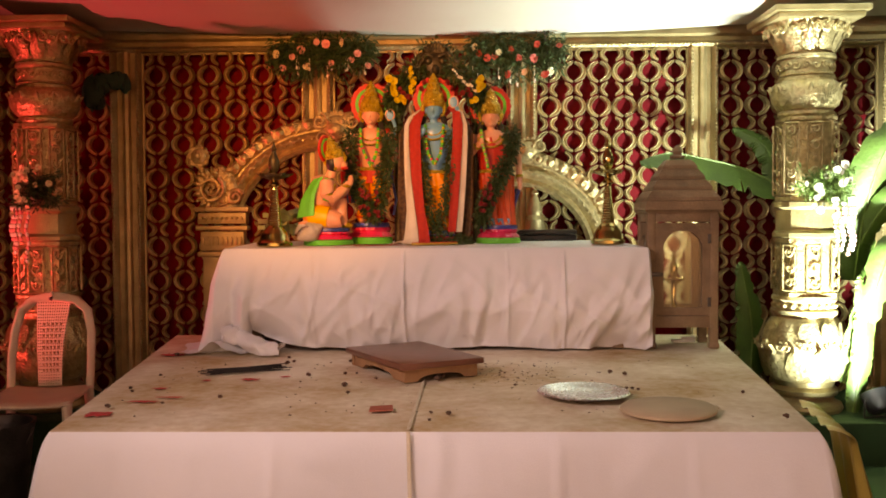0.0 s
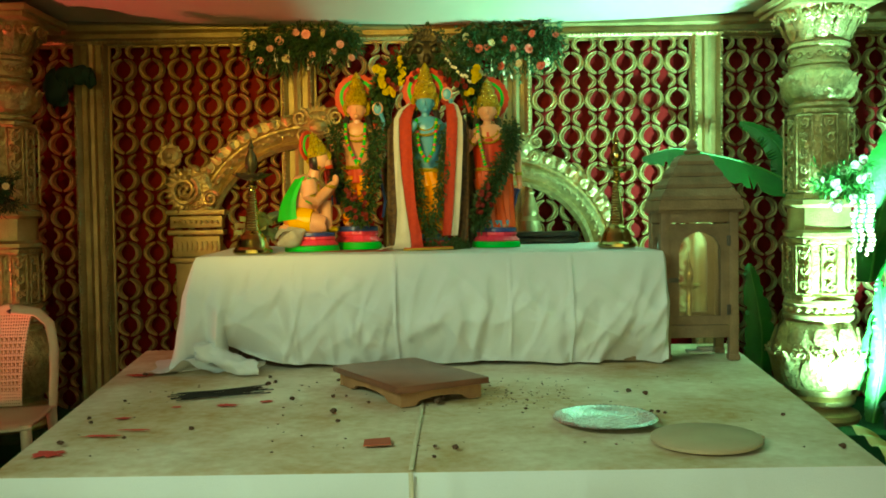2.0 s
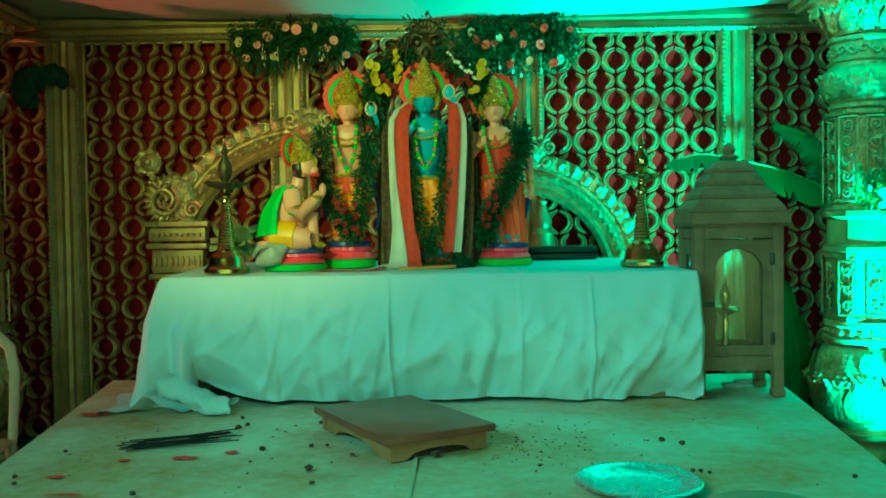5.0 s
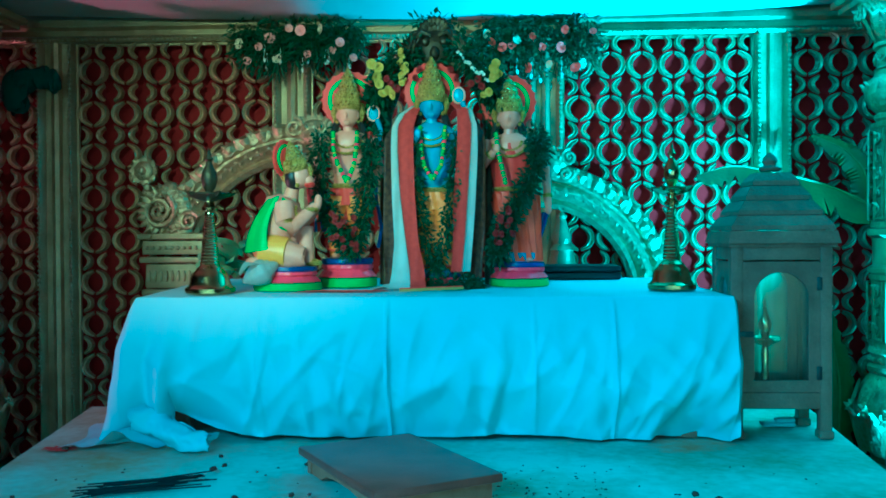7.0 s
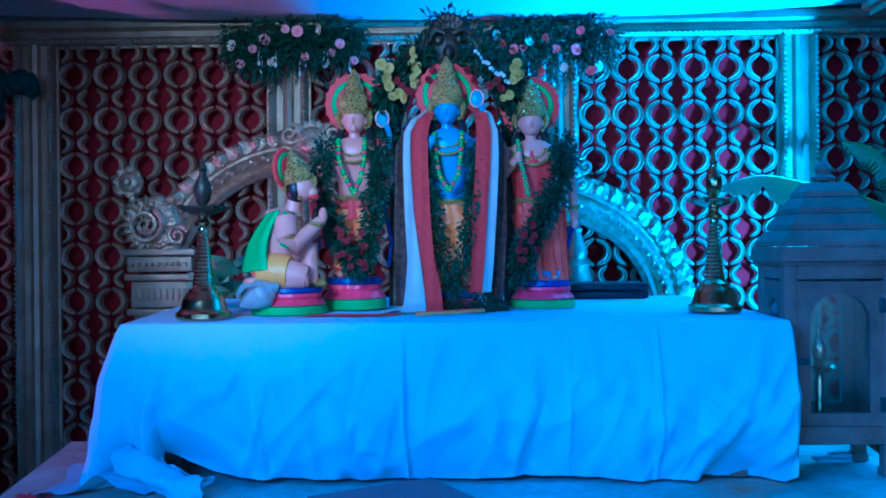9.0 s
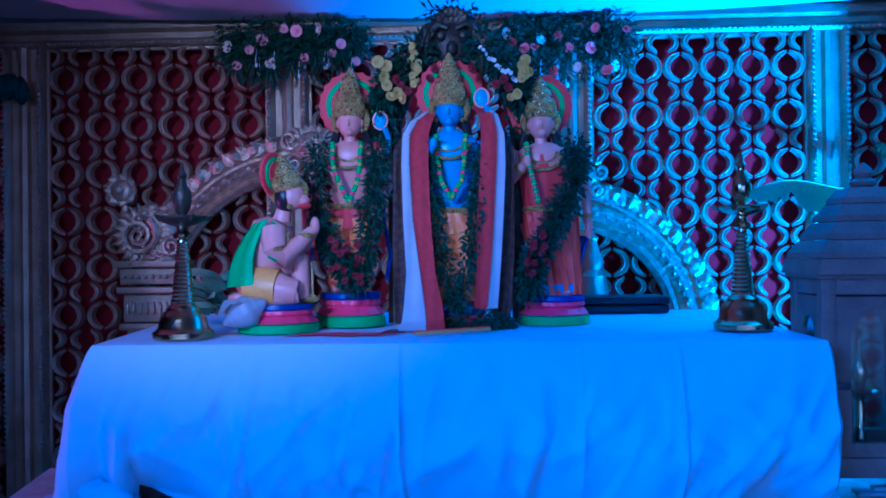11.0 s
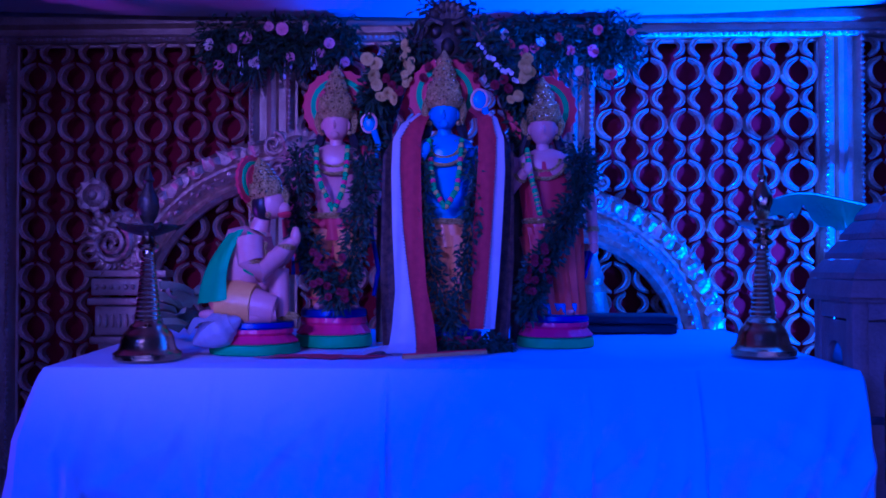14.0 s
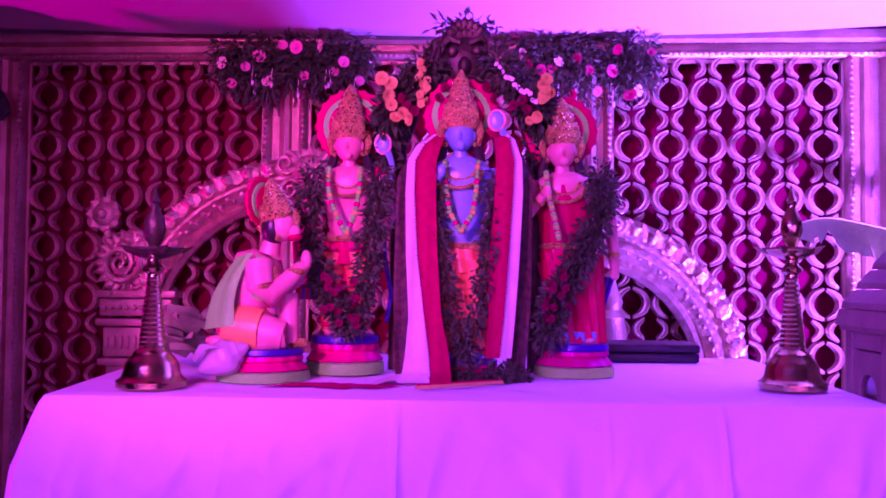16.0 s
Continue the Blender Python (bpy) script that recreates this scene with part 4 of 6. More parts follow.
banana_leaf("banana_leaf", [(1.80, 5.12, 0.04), (1.82, 5.12, 0.45), (1.74, 5.10, 0.85)], 0.09, "dark green banana leaf standing in shade beside the column", tear=0.4)

# ---- lantern cabinet ----
cab = thing("lantern_cabinet", "weathered wooden lantern cabinet with a stepped roof on the lower table", "cabinet")
CX0, CX1, CY0, CY1 = 0.906, 1.208, 3.625, 3.850
CZ0, CZ1 = 0.645, 1.135
for x in (CX0 + 0.018, CX1 - 0.018):
    for y in (CY0 + 0.018, CY1 - 0.018):
        part("post", Geo().box((x, y, (LOW + 0.004 + CZ1) / 2), (0.036, 0.036, CZ1 - LOW - 0.004), bevel=0.003), WOOD_OLD, cab)
        part("foot", Geo().box((x, y, LOW + 0.018), (0.044, 0.044, 0.024), bevel=0.004), WOOD_OLD, cab)
for z, h in ((CZ0 + 0.02, 0.05), (CZ1 - 0.022, 0.044)):
    part("rail", Geo().box(((CX0 + CX1) / 2, CY0 + 0.016, z), (CX1 - CX0 - 0.07, 0.026, h), bevel=0.003), WOOD_OLD, cab)
    part("rail", Geo().box(((CX0 + CX1) / 2, CY1 - 0.016, z), (CX1 - CX0 - 0.07, 0.026, h), bevel=0.003), WOOD_OLD, cab)
    for x in (CX0 + 0.016, CX1 - 0.016):
        part("rail", Geo().box((x, (CY0 + CY1) / 2, z), (0.026, CY1 - CY0 - 0.07, h), bevel=0.003), WOOD_OLD, cab)
part("floor_board", Geo().box(((CX0 + CX1) / 2, (CY0 + CY1) / 2, CZ0 + 0.012), (CX1 - CX0 - 0.05, CY1 - CY0 - 0.05, 0.014)), WOOD_OLD, cab, smooth=False)
part("ceiling_board", Geo().box(((CX0 + CX1) / 2, (CY0 + CY1) / 2, CZ1 + 0.004), (CX1 - CX0 + 0.02, CY1 - CY0 + 0.02, 0.016)), WOOD_OLD, cab, smooth=False)


def arched_frame(w, h, band, thick, z_spring):
    """A panel in the xz plane with an arched opening, as a ring of quads with thickness."""
    g = Geo()
    a, n = w / 2 - band, 16
    inner = [(-a, band)] + [(-a, z_spring)] + [(-a * math.cos(math.pi * k / n), z_spring + a * math.sin(math.pi * k / n) * 0.95) for k in range(1, n)] + [(a, z_spring), (a, band)]
    outer = []
    for x, z in inner:
        if z <= band + 1e-6:
            outer.append((math.copysign(w / 2, x), 0.0))
        elif z <= z_spring + 1e-6:
            outer.append((math.copysign(w / 2, x), z))
        else:
            q = math.atan2(z - z_spring, x)
            s = min((w / 2) / max(abs(math.cos(q)), 1e-6), (h - z_spring) / max(math.sin(q), 1e-6))
            outer.append((s * math.cos(q), z_spring + s * math.sin(q)))
    m = len(inner)
    v = [(x, y, z) for y in (-thick / 2, thick / 2) for x, z in inner + outer]
    f = []
    for i in range(m):
        j = (i + 1) % m
        f += [(i, j, m + j, m + i), (2 * m + j, 2 * m + i, 3 * m + i, 3 * m + j), (i, 2 * m + i, 2 * m + j, j), (m + i, m + j, 3 * m + j, 3 * m + i)]
    return g.add(v, f)


door_w, side_w, door_h = CX1 - CX0 - 0.072, CY1 - CY0 - 0.072, CZ1 - CZ0 - 0.096
door = part("door", Geo().add(*[(lambda q: (q.v, q.f))(arched_frame(door_w, door_h, 0.034, 0.022, 0.285))][0], at=Matrix.Translation(((CX0 + CX1) / 2, CY0 + 0.014, CZ0 + 0.047))), WOOD_OLD, cab, "wooden door with an arched glass opening", smooth=False)
part("pane", Geo().box(((CX0 + CX1) / 2, CY0 + 0.018, CZ0 + 0.25), (door_w - 0.03, 0.003, door_h - 0.04)), GLASS, door, "clear glass pane", smooth=False)
part("hasp", Geo().box((CX0 + 0.03, CY0 - 0.006, 0.868), (0.07, 0.006, 0.018), bevel=0.002).tube([(CX0 - 0.015, CY0 - 0.008, 0.868), (CX0 + 0.0, CY0 - 0.02, 0.868), (CX0 + 0.015, CY0 - 0.008, 0.868)], 0.004, 6), STEEL, door, "steel hasp")
for z in (0.75, 1.02):
    part("hinge", Geo().box((CX1 - 0.04, CY0 - 0.002, z), (0.014, 0.006, 0.04), bevel=0.001), STEEL, door, "dark steel hinge")
for x, ry in ((CX0 + 0.014, 90), (CX1 - 0.014, 90)):
    m = Matrix.Translation((x, (CY0 + CY1) / 2, CZ0 + 0.047)) @ pose(0, 0, 0, 0, 0, 90)
    q = arched_frame(side_w, door_h, 0.03, 0.018, 0.30)
    side = part("side_panel", Geo().add(q.v, q.f, at=m), WOOD_OLD, cab, smooth=False)
    part("pane", Geo().box((x, (CY0 + CY1) / 2, CZ0 + 0.25), (0.003, side_w - 0.03, door_h - 0.04)), GLASS, side, "clear glass pane", smooth=False)
m = Matrix.Translation(((CX0 + CX1) / 2, CY1 - 0.014, CZ0 + 0.047))
q = arched_frame(door_w, door_h, 0.03, 0.018, 0.30)
part("back_panel", Geo().add(q.v, q.f, at=m), WOOD_OLD, cab, smooth=False)
steps = ((0.166, 1.142, 1.180, 0.158), (0.155, 1.182, 1.226, 0.130), (0.128, 1.228, 1.272, 0.103), (0.101, 1.274, 1.318, 0.076), (0.074, 1.320, 1.360, 0.050))
for h0, z0, z1, h1 in steps:
    c = Matrix.Translation(((CX0 + CX1) / 2, (CY0 + CY1) / 2, 0)) @ Matrix.Diagonal((1, 0.84, 1, 1))
    v = [(sx * h0, sy * h0, z0) for sx, sy in ((-1, -1), (1, -1), (1, 1), (-1, 1))] + [(sx * (h0 - 0.003), sy * (h0 - 0.003), z0 + 0.014) for sx, sy in ((-1, -1), (1, -1), (1, 1), (-1, 1))] + [(sx * h1, sy * h1, z1) for sx, sy in ((-1, -1), (1, -1), (1, 1), (-1, 1))]
    f = [(3, 2, 1, 0), (8, 9, 10, 11)] + [(a * 4 + i, a * 4 + (i + 1) % 4, a * 4 + 4 + (i + 1) % 4, a * 4 + 4 + i) for a in (0, 1) for i in range(4)]
    part("roof_board", Geo().add(v, f, at=c), WOOD_OLD, cab, smooth=False)
part("finial", Geo().lathe([(0.03, 1.366), (0.034, 1.376), (0.018, 1.386), (0.024, 1.398), (0.02, 1.41), (0.004, 1.425)], 16, at=Matrix.Translation(((CX0 + CX1) / 2, (CY0 + CY1) / 2, 0))), WOOD_OLD, cab)


# ---- brass lamps ----
def oil_lamp(x, y, z, h, r, dark_top, label, name="oil_lamp"):
    lampx = thing(name, label, "oil lamp", "brass oil lamps")
    at = Matrix.Translation((x, y, z)) @ Matrix.Diagonal((r / 0.085, r / 0.085, h / 0.45, 1))
    part("base", Geo().lathe([(0.080, 0.0), (0.086, 0.004), (0.086, 0.016), (0.076, 0.022), (0.070, 0.03), (0.066, 0.05), (0.058, 0.064), (0.048, 0.072), (0.046, 0.078)], 32, at=at), BRASS, lampx)
    prof = [(0.046, 0.078), (0.035, 0.086)]
    for k in range(15):
        zz = 0.09 + k * 0.0105
        rr = 0.032 - 0.0012 * k
        prof += [(rr, zz), (rr + 0.0022, zz + 0.004), (rr, zz + 0.008)]
    prof += [(0.015, 0.252), (0.026, 0.258), (0.027, 0.266), (0.018, 0.274), (0.016, 0.285)]
    part("stem", Geo().lathe(prof, 24, at=at), BRASS, lampx)
    top = BRASS_DARK if dark_top else BRASS
    g = Geo().lathe([(0.016, 0.285), (0.035, 0.290), (0.066, 0.300), (0.074, 0.308), (0.072, 0.312), (0.05, 0.304), (0.02, 0.302)], 30, at=at)
    for k in range(5):
        a = radians(72 * k + 20)
        o = Vector((math.cos(a), math.sin(a), 0))
        t = Vector((-o.y, o.x, 0))
        g.add([o * 0.062 + t * 0.02 + Vector((0, 0, 0.309)), o * 0.098 + Vector((0, 0, 0.316)), o * 0.062 - t * 0.02 + Vector((0, 0, 0.309)), o * 0.07 + Vector((0, 0, 0.298))], [(0, 1, 3), (1, 2, 3), (0, 2, 1), (0, 3, 2)], 0, at)
    part("oil_dish", g, top, lampx, "sooty oil dish with five spouts" if dark_top else "")
    part("finial", Geo().lathe([(0.012, 0.302), (0.012, 0.315), (0.022, 0.330), (0.028, 0.352), (0.025, 0.375), (0.012, 0.398), (0.010, 0.408), (0.015, 0.415), (0.008, 0.428), (0.002, 0.45)], 20, at=at), top, lampx)
    return lampx


oil_lamp(-0.70, 3.665, HIGH + 0.003, 0.455, 0.077, True, "tall brass oil lamp with a sooty top on the white cloth")
oil_lamp(0.765, 3.80, HIGH + 0.003, 0.475, 0.076, False, "tall polished brass oil lamp on the white cloth")
# lamp shape placed to fit the view through the door pane
hang = thing("hanging_lamp", "small brass lamp in the cabinet, placed to show through the door", "oil lamp", "brass oil lamps")
at = Matrix.Translation((1.045, 3.75, CZ0 + 0.022)) @ Matrix.Diagonal((1.15, 1.15, 1.12, 1))
part("base", Geo().lathe([(0.03, 0.0), (0.032, 0.006), (0.018, 0.014), (0.009, 0.02), (0.011, 0.06), (0.008, 0.065), (0.012, 0.11), (0.008, 0.13)], 18, at=at), BRASS, hang)
part("oil_dish", Geo().lathe([(0.008, 0.13), (0.03, 0.145), (0.045, 0.155), (0.04, 0.160), (0.01, 0.158)], 20, at=at), BRASS, hang)
part("finial", Geo().lathe([(0.01, 0.158), (0.016, 0.18), (0.018, 0.20), (0.008, 0.225), (0.004, 0.25), (0.001, 0.27)], 16, at=at), BRASS, hang)


# ---- statues: one plain painted mesh each ----
PAINTS = (SKIN_FAIR, SKIN_BLUE, CROWN_GOLD, PAINT_RED, PAINT_ORANGE, PAINT_GREEN, PAINT_PINK, PAINT_BLUE, PAINT_BLACK, GLITTER, PAINT_SARI, PAINT_YELLOW)
FAIR, BLUESKIN, GLD, RED, ORANGE, GREEN, PINK, NAVY, HAIR, SEQUIN, SARI, YELLOW = range(12)


def pedestal(g, x, y, z, r, h):
    at = Matrix.Translation((x, y, z))
    g.lathe([(r, 0), (r * 1.02, 0.006), (r * 1.0, h * 0.28), (r * 0.93, h * 0.32)], 30, GREEN, at)
    g.lathe([(r * 0.93, h * 0.32), (r * 0.97, h * 0.36), (r * 0.84, h * 0.54), (r * 0.80, h * 0.58), (r * 0.86, h * 0.66), (r * 0.84, h * 0.78)], 60, PINK, at, lobes=15, depth=0.03)
    g.lathe([(r * 0.84, h * 0.78), (r * 0.88, h * 0.84), (r * 0.86, h * 0.98), (r * 0.8, h)], 30, NAVY, at)


def crown(g, x, y, z, h, w, tilt=0.0):
    at = Matrix.Translation((x, y, z)) @ pose(0, 0, 0, 0, tilt, 0)
    prof = [(0.92, -0.05), (1.03, 0.0), (1.10, 0.08), (1.04, 0.15), (0.88, 0.19), (0.95, 0.25), (0.93, 0.33), (0.80, 0.42), (0.64, 0.48), (0.70, 0.53), (0.66, 0.61), (0.52, 0.69), (0.42, 0.73), (0.47, 0.77), (0.38, 0.84), (0.22, 0.91), (0.06, 1.0)]
    g.lathe([(w * r, h * q) for r, q in prof], 28, GLD, at, lobes=14, depth=0.025)
    # studs set in rows round the crown, and upright plates over the brow
    for r, q, n in ((1.10, 0.07, 18), (1.05, 0.13, 16), (0.96, 0.25, 15), (0.93, 0.33, 14), (0.80, 0.42, 12), (0.70, 0.53, 11), (0.65, 0.61, 10), (0.47, 0.77, 8)):
        for k in range(n):
            a = 2 * math.pi * (k + 0.5 * (q > 0.3)) / n
            g.ball((w * r * math.cos(a), w * r * math.sin(a), h * q), 0.0036, SEQUIN, at, 5)
    for f in (-1, 0, 1):
        petal(g, GLD, at @ Vector((f * w * 0.62, -w * 0.92, h * 0.04)), (f * 0.15, 0, 1), (f * 0.6, -1, 0), w * 0.75, h * (0.42 if f == 0 else 0.3), 0.004)
    for f in (-1, 1):
        g.tube([at @ Vector((f * w * 1.0, 0, h * 0.12)), at @ Vector((f * w * 1.10, -0.004, -h * 0.10)), at @ Vector((f * w * 0.98, -0.004, -h * 0.32))], [0.008, 0.011, 0.005], 8, GLD)


def halo(g, x, y, z, r, turn=0.0):
    at = Matrix.Translation((x, y, z)) @ pose(0, 0, 0, 90, 0, turn)
    g.lathe([(r * 1.0, -0.004), (r * 1.03, 0.0), (r * 1.0, 0.005), (r * 0.8, 0.007)], 60, RED, at, lobes=20, depth=0.035)
    g.lathe([(r * 0.8, 0.006), (r * 0.79, 0.011), (r * 0.66, 0.012)], 30, GREEN, at)
    g.lathe([(r * 0.66, 0.011), (r * 0.6, 0.014)], 30, RED, at)


def head(g, x, y, z, skin, s=1.0):
    g.ball((x, y, z), (0.037 * s, 0.037 * s, 0.047 * s), skin, n=20)
    g.ball((x, y - 0.036 * s, z - 0.006 * s), (0.006 * s, 0.009 * s, 0.012 * s), skin, n=8)
    g.ball((x, y - 0.026 * s, z - 0.032 * s), (0.014 * s, 0.012 * s, 0.012 * s), skin, n=10)
    g.ball((x, y + 0.012 * s, z + 0.004 * s), (0.040 * s, 0.034 * s, 0.048 * s), HAIR, n=16)
    for f in (-1, 1):
        g.ball((x + f * 0.036 * s, y - 0.002, z - 0.004 * s), (0.006 * s, 0.009 * s, 0.013 * s), skin, n=8)
        g.ball((x + f * 0.038 * s, y - 0.004, z - 0.026 * s), 0.007 * s, GLD, n=8)
        g.tube([(x + f * 0.036, y + 0.015, z - 0.01), (x + f * 0.05, y + 0.02, z - 0.05), (x + f * 0.06, y + 0.015, z - 0.09)], [0.012, 0.014, 0.006], 8, HAIR)
    g.tube([(x, y + 0.004, z - 0.03 * s), (x, y + 0.006, z - 0.075 * s)], [0.017 * s, 0.02 * s], 12, skin)


def torso(g, x, y, z0, z1, wide, skin):
    h = z1 - z0
    prof = ((0.55, 0.0), (0.56, 0.15), (0.60, 0.35), (0.78, 0.6), (0.92, 0.78), (0.95, 0.88), (0.7, 0.97), (0.3, 1.03))
    g.grid(lambda u, v: (x + wide * prof[round(v * 7)][0] * math.cos(2 * math.pi * u), y + wide * 0.62 * prof[round(v * 7)][0] * math.sin(2 * math.pi * u), z0 + h * prof[round(v * 7)][1]), 24, 7, skin, True)


def arm(g, pts, skin, s=1.0):
    n = 12
    path, rad = [], []
    for k in range(n + 1):
        q = k / n * (len(pts) - 1)
        i = min(int(q), len(pts) - 2)
        path.append(Vector(pts[i]).lerp(Vector(pts[i + 1]), q - i))
        rad.append((0.022 - 0.009 * k / n) * s)
    g.tube(path, rad, 10, skin)
    d = (path[-1] - path[-2]).normalized()
    g.ball(path[-1] + d * 0.012, (0.012 * s, 0.010 * s, 0.017 * s), skin, n=10)
    for k in (3, 10):
        g.tube([path[k], path[k] + (path[k + 1] - path[k]) * 0.6], rad[k] * 1.22, 12, GLD)


def folds(g, x, y, z0, z1, r0, r1, slot, lobes, depth, flat=0.75, lean=0.0):
    g.grid(lambda u, v: (x + lean * v + (r0 + (r1 - r0) * v) * (1 + depth * math.cos(lobes * 2 * math.pi * u + 2 * v)) * math.cos(2 * math.pi * u),
                         y + flat * (r0 + (r1 - r0) * v) * (1 + depth * math.cos(lobes * 2 * math.pi * u + 2 * v)) * math.sin(2 * math.pi * u), z0 + (z1 - z0) * v), 56, 14, slot, True)


def standing(x, y, chin, top, skin, hx=0.0, base=(0.104, 0.10), halo_r=0.100, robe=ORANGE, waist=RED):
    """Upright figure on a lotus base: hx: the head's shift from the base."""
    g = Geo()
    z = HIGH + 0.003
    pedestal(g, x, y, z, *base)
    zb = z + base[1]
    sh = chin - 0.03
    hip = zb + (sh - zb) * 0.5
    for f in (-1, 1):
        g.tube([(x + f * 0.035, y, zb + 0.01), (x + f * 0.036, y - 0.006, zb + 0.1), (x + f * 0.032 + hx * 0.5, y, hip)], [0.028, 0.036, 0.05], 14, robe)
        g.ball((x + f * 0.036, y - 0.03, zb + 0.008), (0.016, 0.034, 0.012), skin, n=10)
        for k in range(4):
            g.tube([(x + f * 0.036 + 0.038 * math.cos(a), y - 0.003 + 0.038 * math.sin(a), zb + 0.04 + 0.05 * k + 0.012 * math.sin(a)) for a in [i * 2 * math.pi / 14 for i in range(15)]], 0.004, 5, RED)
    folds(g, x + hx * 0.2, y - 0.012, zb + 0.03, hip + 0.02, 0.03, 0.03, waist, 7, 0.12)
    folds(g, x + hx * 0.4, y, hip - 0.03, hip + 0.035, 0.07, 0.064, waist, 12, 0.05, 0.7, hx * 0.3)
    torso(g, x + hx * 0.8, y, hip, sh + 0.012, 0.088, skin)
    g.tube([(x + hx * 0.6 + 0.064 * math.cos(a), y + 0.045 * math.sin(a), hip + 0.038) for a in [i * 2 * math.pi / 20 for i in range(21)]], 0.009, 6, GLD)
    head(g, x + hx, y - 0.01, chin + 0.045, skin)
    crown(g, x + hx, y, chin + 0.066, top - chin - 0.066, 0.047)
    halo(g, x + hx, y + 0.045, chin + 0.105, halo_r)
    for k in range(3):
        r = 0.03 + 0.014 * k
        g.tube([(x + hx + r * math.cos(a), y - 0.034 - 0.012 * k, chin - 0.03 - 0.012 * k + r * 0.75 * math.sin(a)) for a in [math.pi + i * math.pi / 14 for i in range(15)]], 0.005, 6, GLD)
    return g, hip, sh


def bow_tip(g, x, y, z):
    """The flat curled end of a bow, with a raised rim."""
    g.ball((x, y, z), (0.020, 0.006, 0.026), BLUESKIN, n=14)
    g.tube([(x + 0.021 * math.cos(a), y - 0.003, z + 0.027 * math.sin(a)) for a in [i * 0.45 for i in range(15)]], 0.0035, 6, FAIR)
    g.tube([(x + 0.012, y, z - 0.020), (x + 0.024, y + 0.006, z - 0.055), (x + 0.018, y + 0.012, z - 0.10)], [0.010, 0.008, 0.006], 8, BLUESKIN)


# fair figure with a bow behind the shoulder
X, Y = -0.325, 4.06
g, hip, sh = standing(X, Y, 1.557, 1.768, FAIR, 0.006)
arm(g, [(X - 0.082, Y, sh - 0.01), (X - 0.105, Y - 0.01, sh - 0.12), (X - 0.095, Y - 0.05, sh - 0.21)], FAIR)
arm(g, [(X + 0.090, Y, sh - 0.01), (X + 0.115, Y - 0.01, sh - 0.12), (X + 0.085, Y - 0.05, sh - 0.20)], FAIR)
g.grid(lambda u, v: (X + 0.075 + 0.05 * u + 0.01 * v, Y - 0.03 + 0.05 * u + 0.006 * math.sin(u * 20), sh + 0.02 - 0.13 * v - 0.02 * u), 14, 10, RED)
for f in (-1, 1):
    folds(g, X - 0.095, Y - 0.05, sh - 0.34, sh - 0.19, 0.024, 0.02, RED if f < 0 else NAVY, 6, 0.15, 0.6, 0.02 * f)
g.tube([(X + 0.115, Y - 0.04, 1.13), (X + 0.125, Y - 0.02, 1.20), (X + 0.105, Y, 1.30), (X + 0.095, Y + 0.03, 1.42)], 0.006, 8, NAVY)
bow_tip(g, X + 0.098, Y - 0.01, 1.605)
solid("statue", g, PAINTS, "painted plaster statue of a fair crowned figure on a lotus base", "statue", "painted statues")

# blue figure in the middle
X, Y = -0.005, 3.985
g, hip, sh = standing(X, Y, 1.572, 1.79, BLUESKIN, -0.012, (0.10, 0.045), 0.098, ORANGE, ORANGE)
arm(g, [(X - 0.085, Y, sh - 0.01), (X - 0.105, Y - 0.03, sh - 0.10), (X - 0.062, Y - 0.075, sh - 0.035)], BLUESKIN)
arm(g, [(X + 0.085, Y, sh - 0.01), (X + 0.115, Y - 0.01, sh - 0.10), (X + 0.10, Y - 0.03, sh - 0.2)], BLUESKIN)
bow_tip(g, X + 0.082, Y - 0.03, 1.650)
solid("statue", g, PAINTS, "painted plaster statue of a blue crowned figure wrapped in shawls", "statue", "painted statues")

# fair figure in a red sari
X, Y = 0.285, 4.06
g, hip, sh = standing(X, Y, 1.542, 1.73, FAIR, -0.034, (0.104, 0.085), 0.096, SARI, SARI)
folds(g, X + 0.02, Y - 0.012, 1.08, hip + 0.02, 0.060, 0.078, SARI, 15, 0.09, 0.7, -0.03)
folds(g, X + 0.01, Y - 0.02, 1.075, 1.11, 0.05, 0.06, BLUESKIN, 9, 0.12, 0.6)
folds(g, X - 0.02, Y, hip, sh - 0.02, 0.064, 0.075, RED, 9, 0.04, 0.66, -0.01)
arm(g, [(X - 0.110, Y, sh - 0.01), (X - 0.130, Y - 0.03, sh - 0.10), (X - 0.085, Y - 0.085, sh - 0.05)], FAIR)
arm(g, [(X + 0.055, Y, sh - 0.01), (X + 0.095, Y - 0.01, sh - 0.11), (X + 0.102, Y - 0.03, sh - 0.24)], FAIR)
g.grid(lambda u, v: (X + 0.06 + 0.05 * u - 0.03 * v, Y + 0.02 + 0.006 * math.sin(u * 20), sh - 0.26 - 0.10 * v), 12, 8, NAVY)
solid("statue", g, PAINTS, "painted plaster statue of a crowned figure in a red sari", "statue", "painted statues")

# kneeling figure with joined palms, turned towards the others
X, Y = -0.495, 3.86
z = HIGH + 0.003
g = Geo()
pedestal(g, X, Y, z, 0.112, 0.078)
zb = z + 0.078
g.ball((-0.552, Y, zb + 0.055), (0.062, 0.066, 0.056), YELLOW, n=18)
g.tube([(-0.56, Y - 0.035, zb + 0.05), (-0.50, Y - 0.05, zb + 0.045), (-0.435, Y - 0.045, zb + 0.03)], [0.050, 0.048, 0.036], 14, FAIR)
g.tube([(-0.56, Y - 0.036, zb + 0.052), (-0.525, Y - 0.047, zb + 0.049), (-0.484, Y - 0.050, zb + 0.044)], [0.057, 0.056, 0.052], 14, YELLOW)
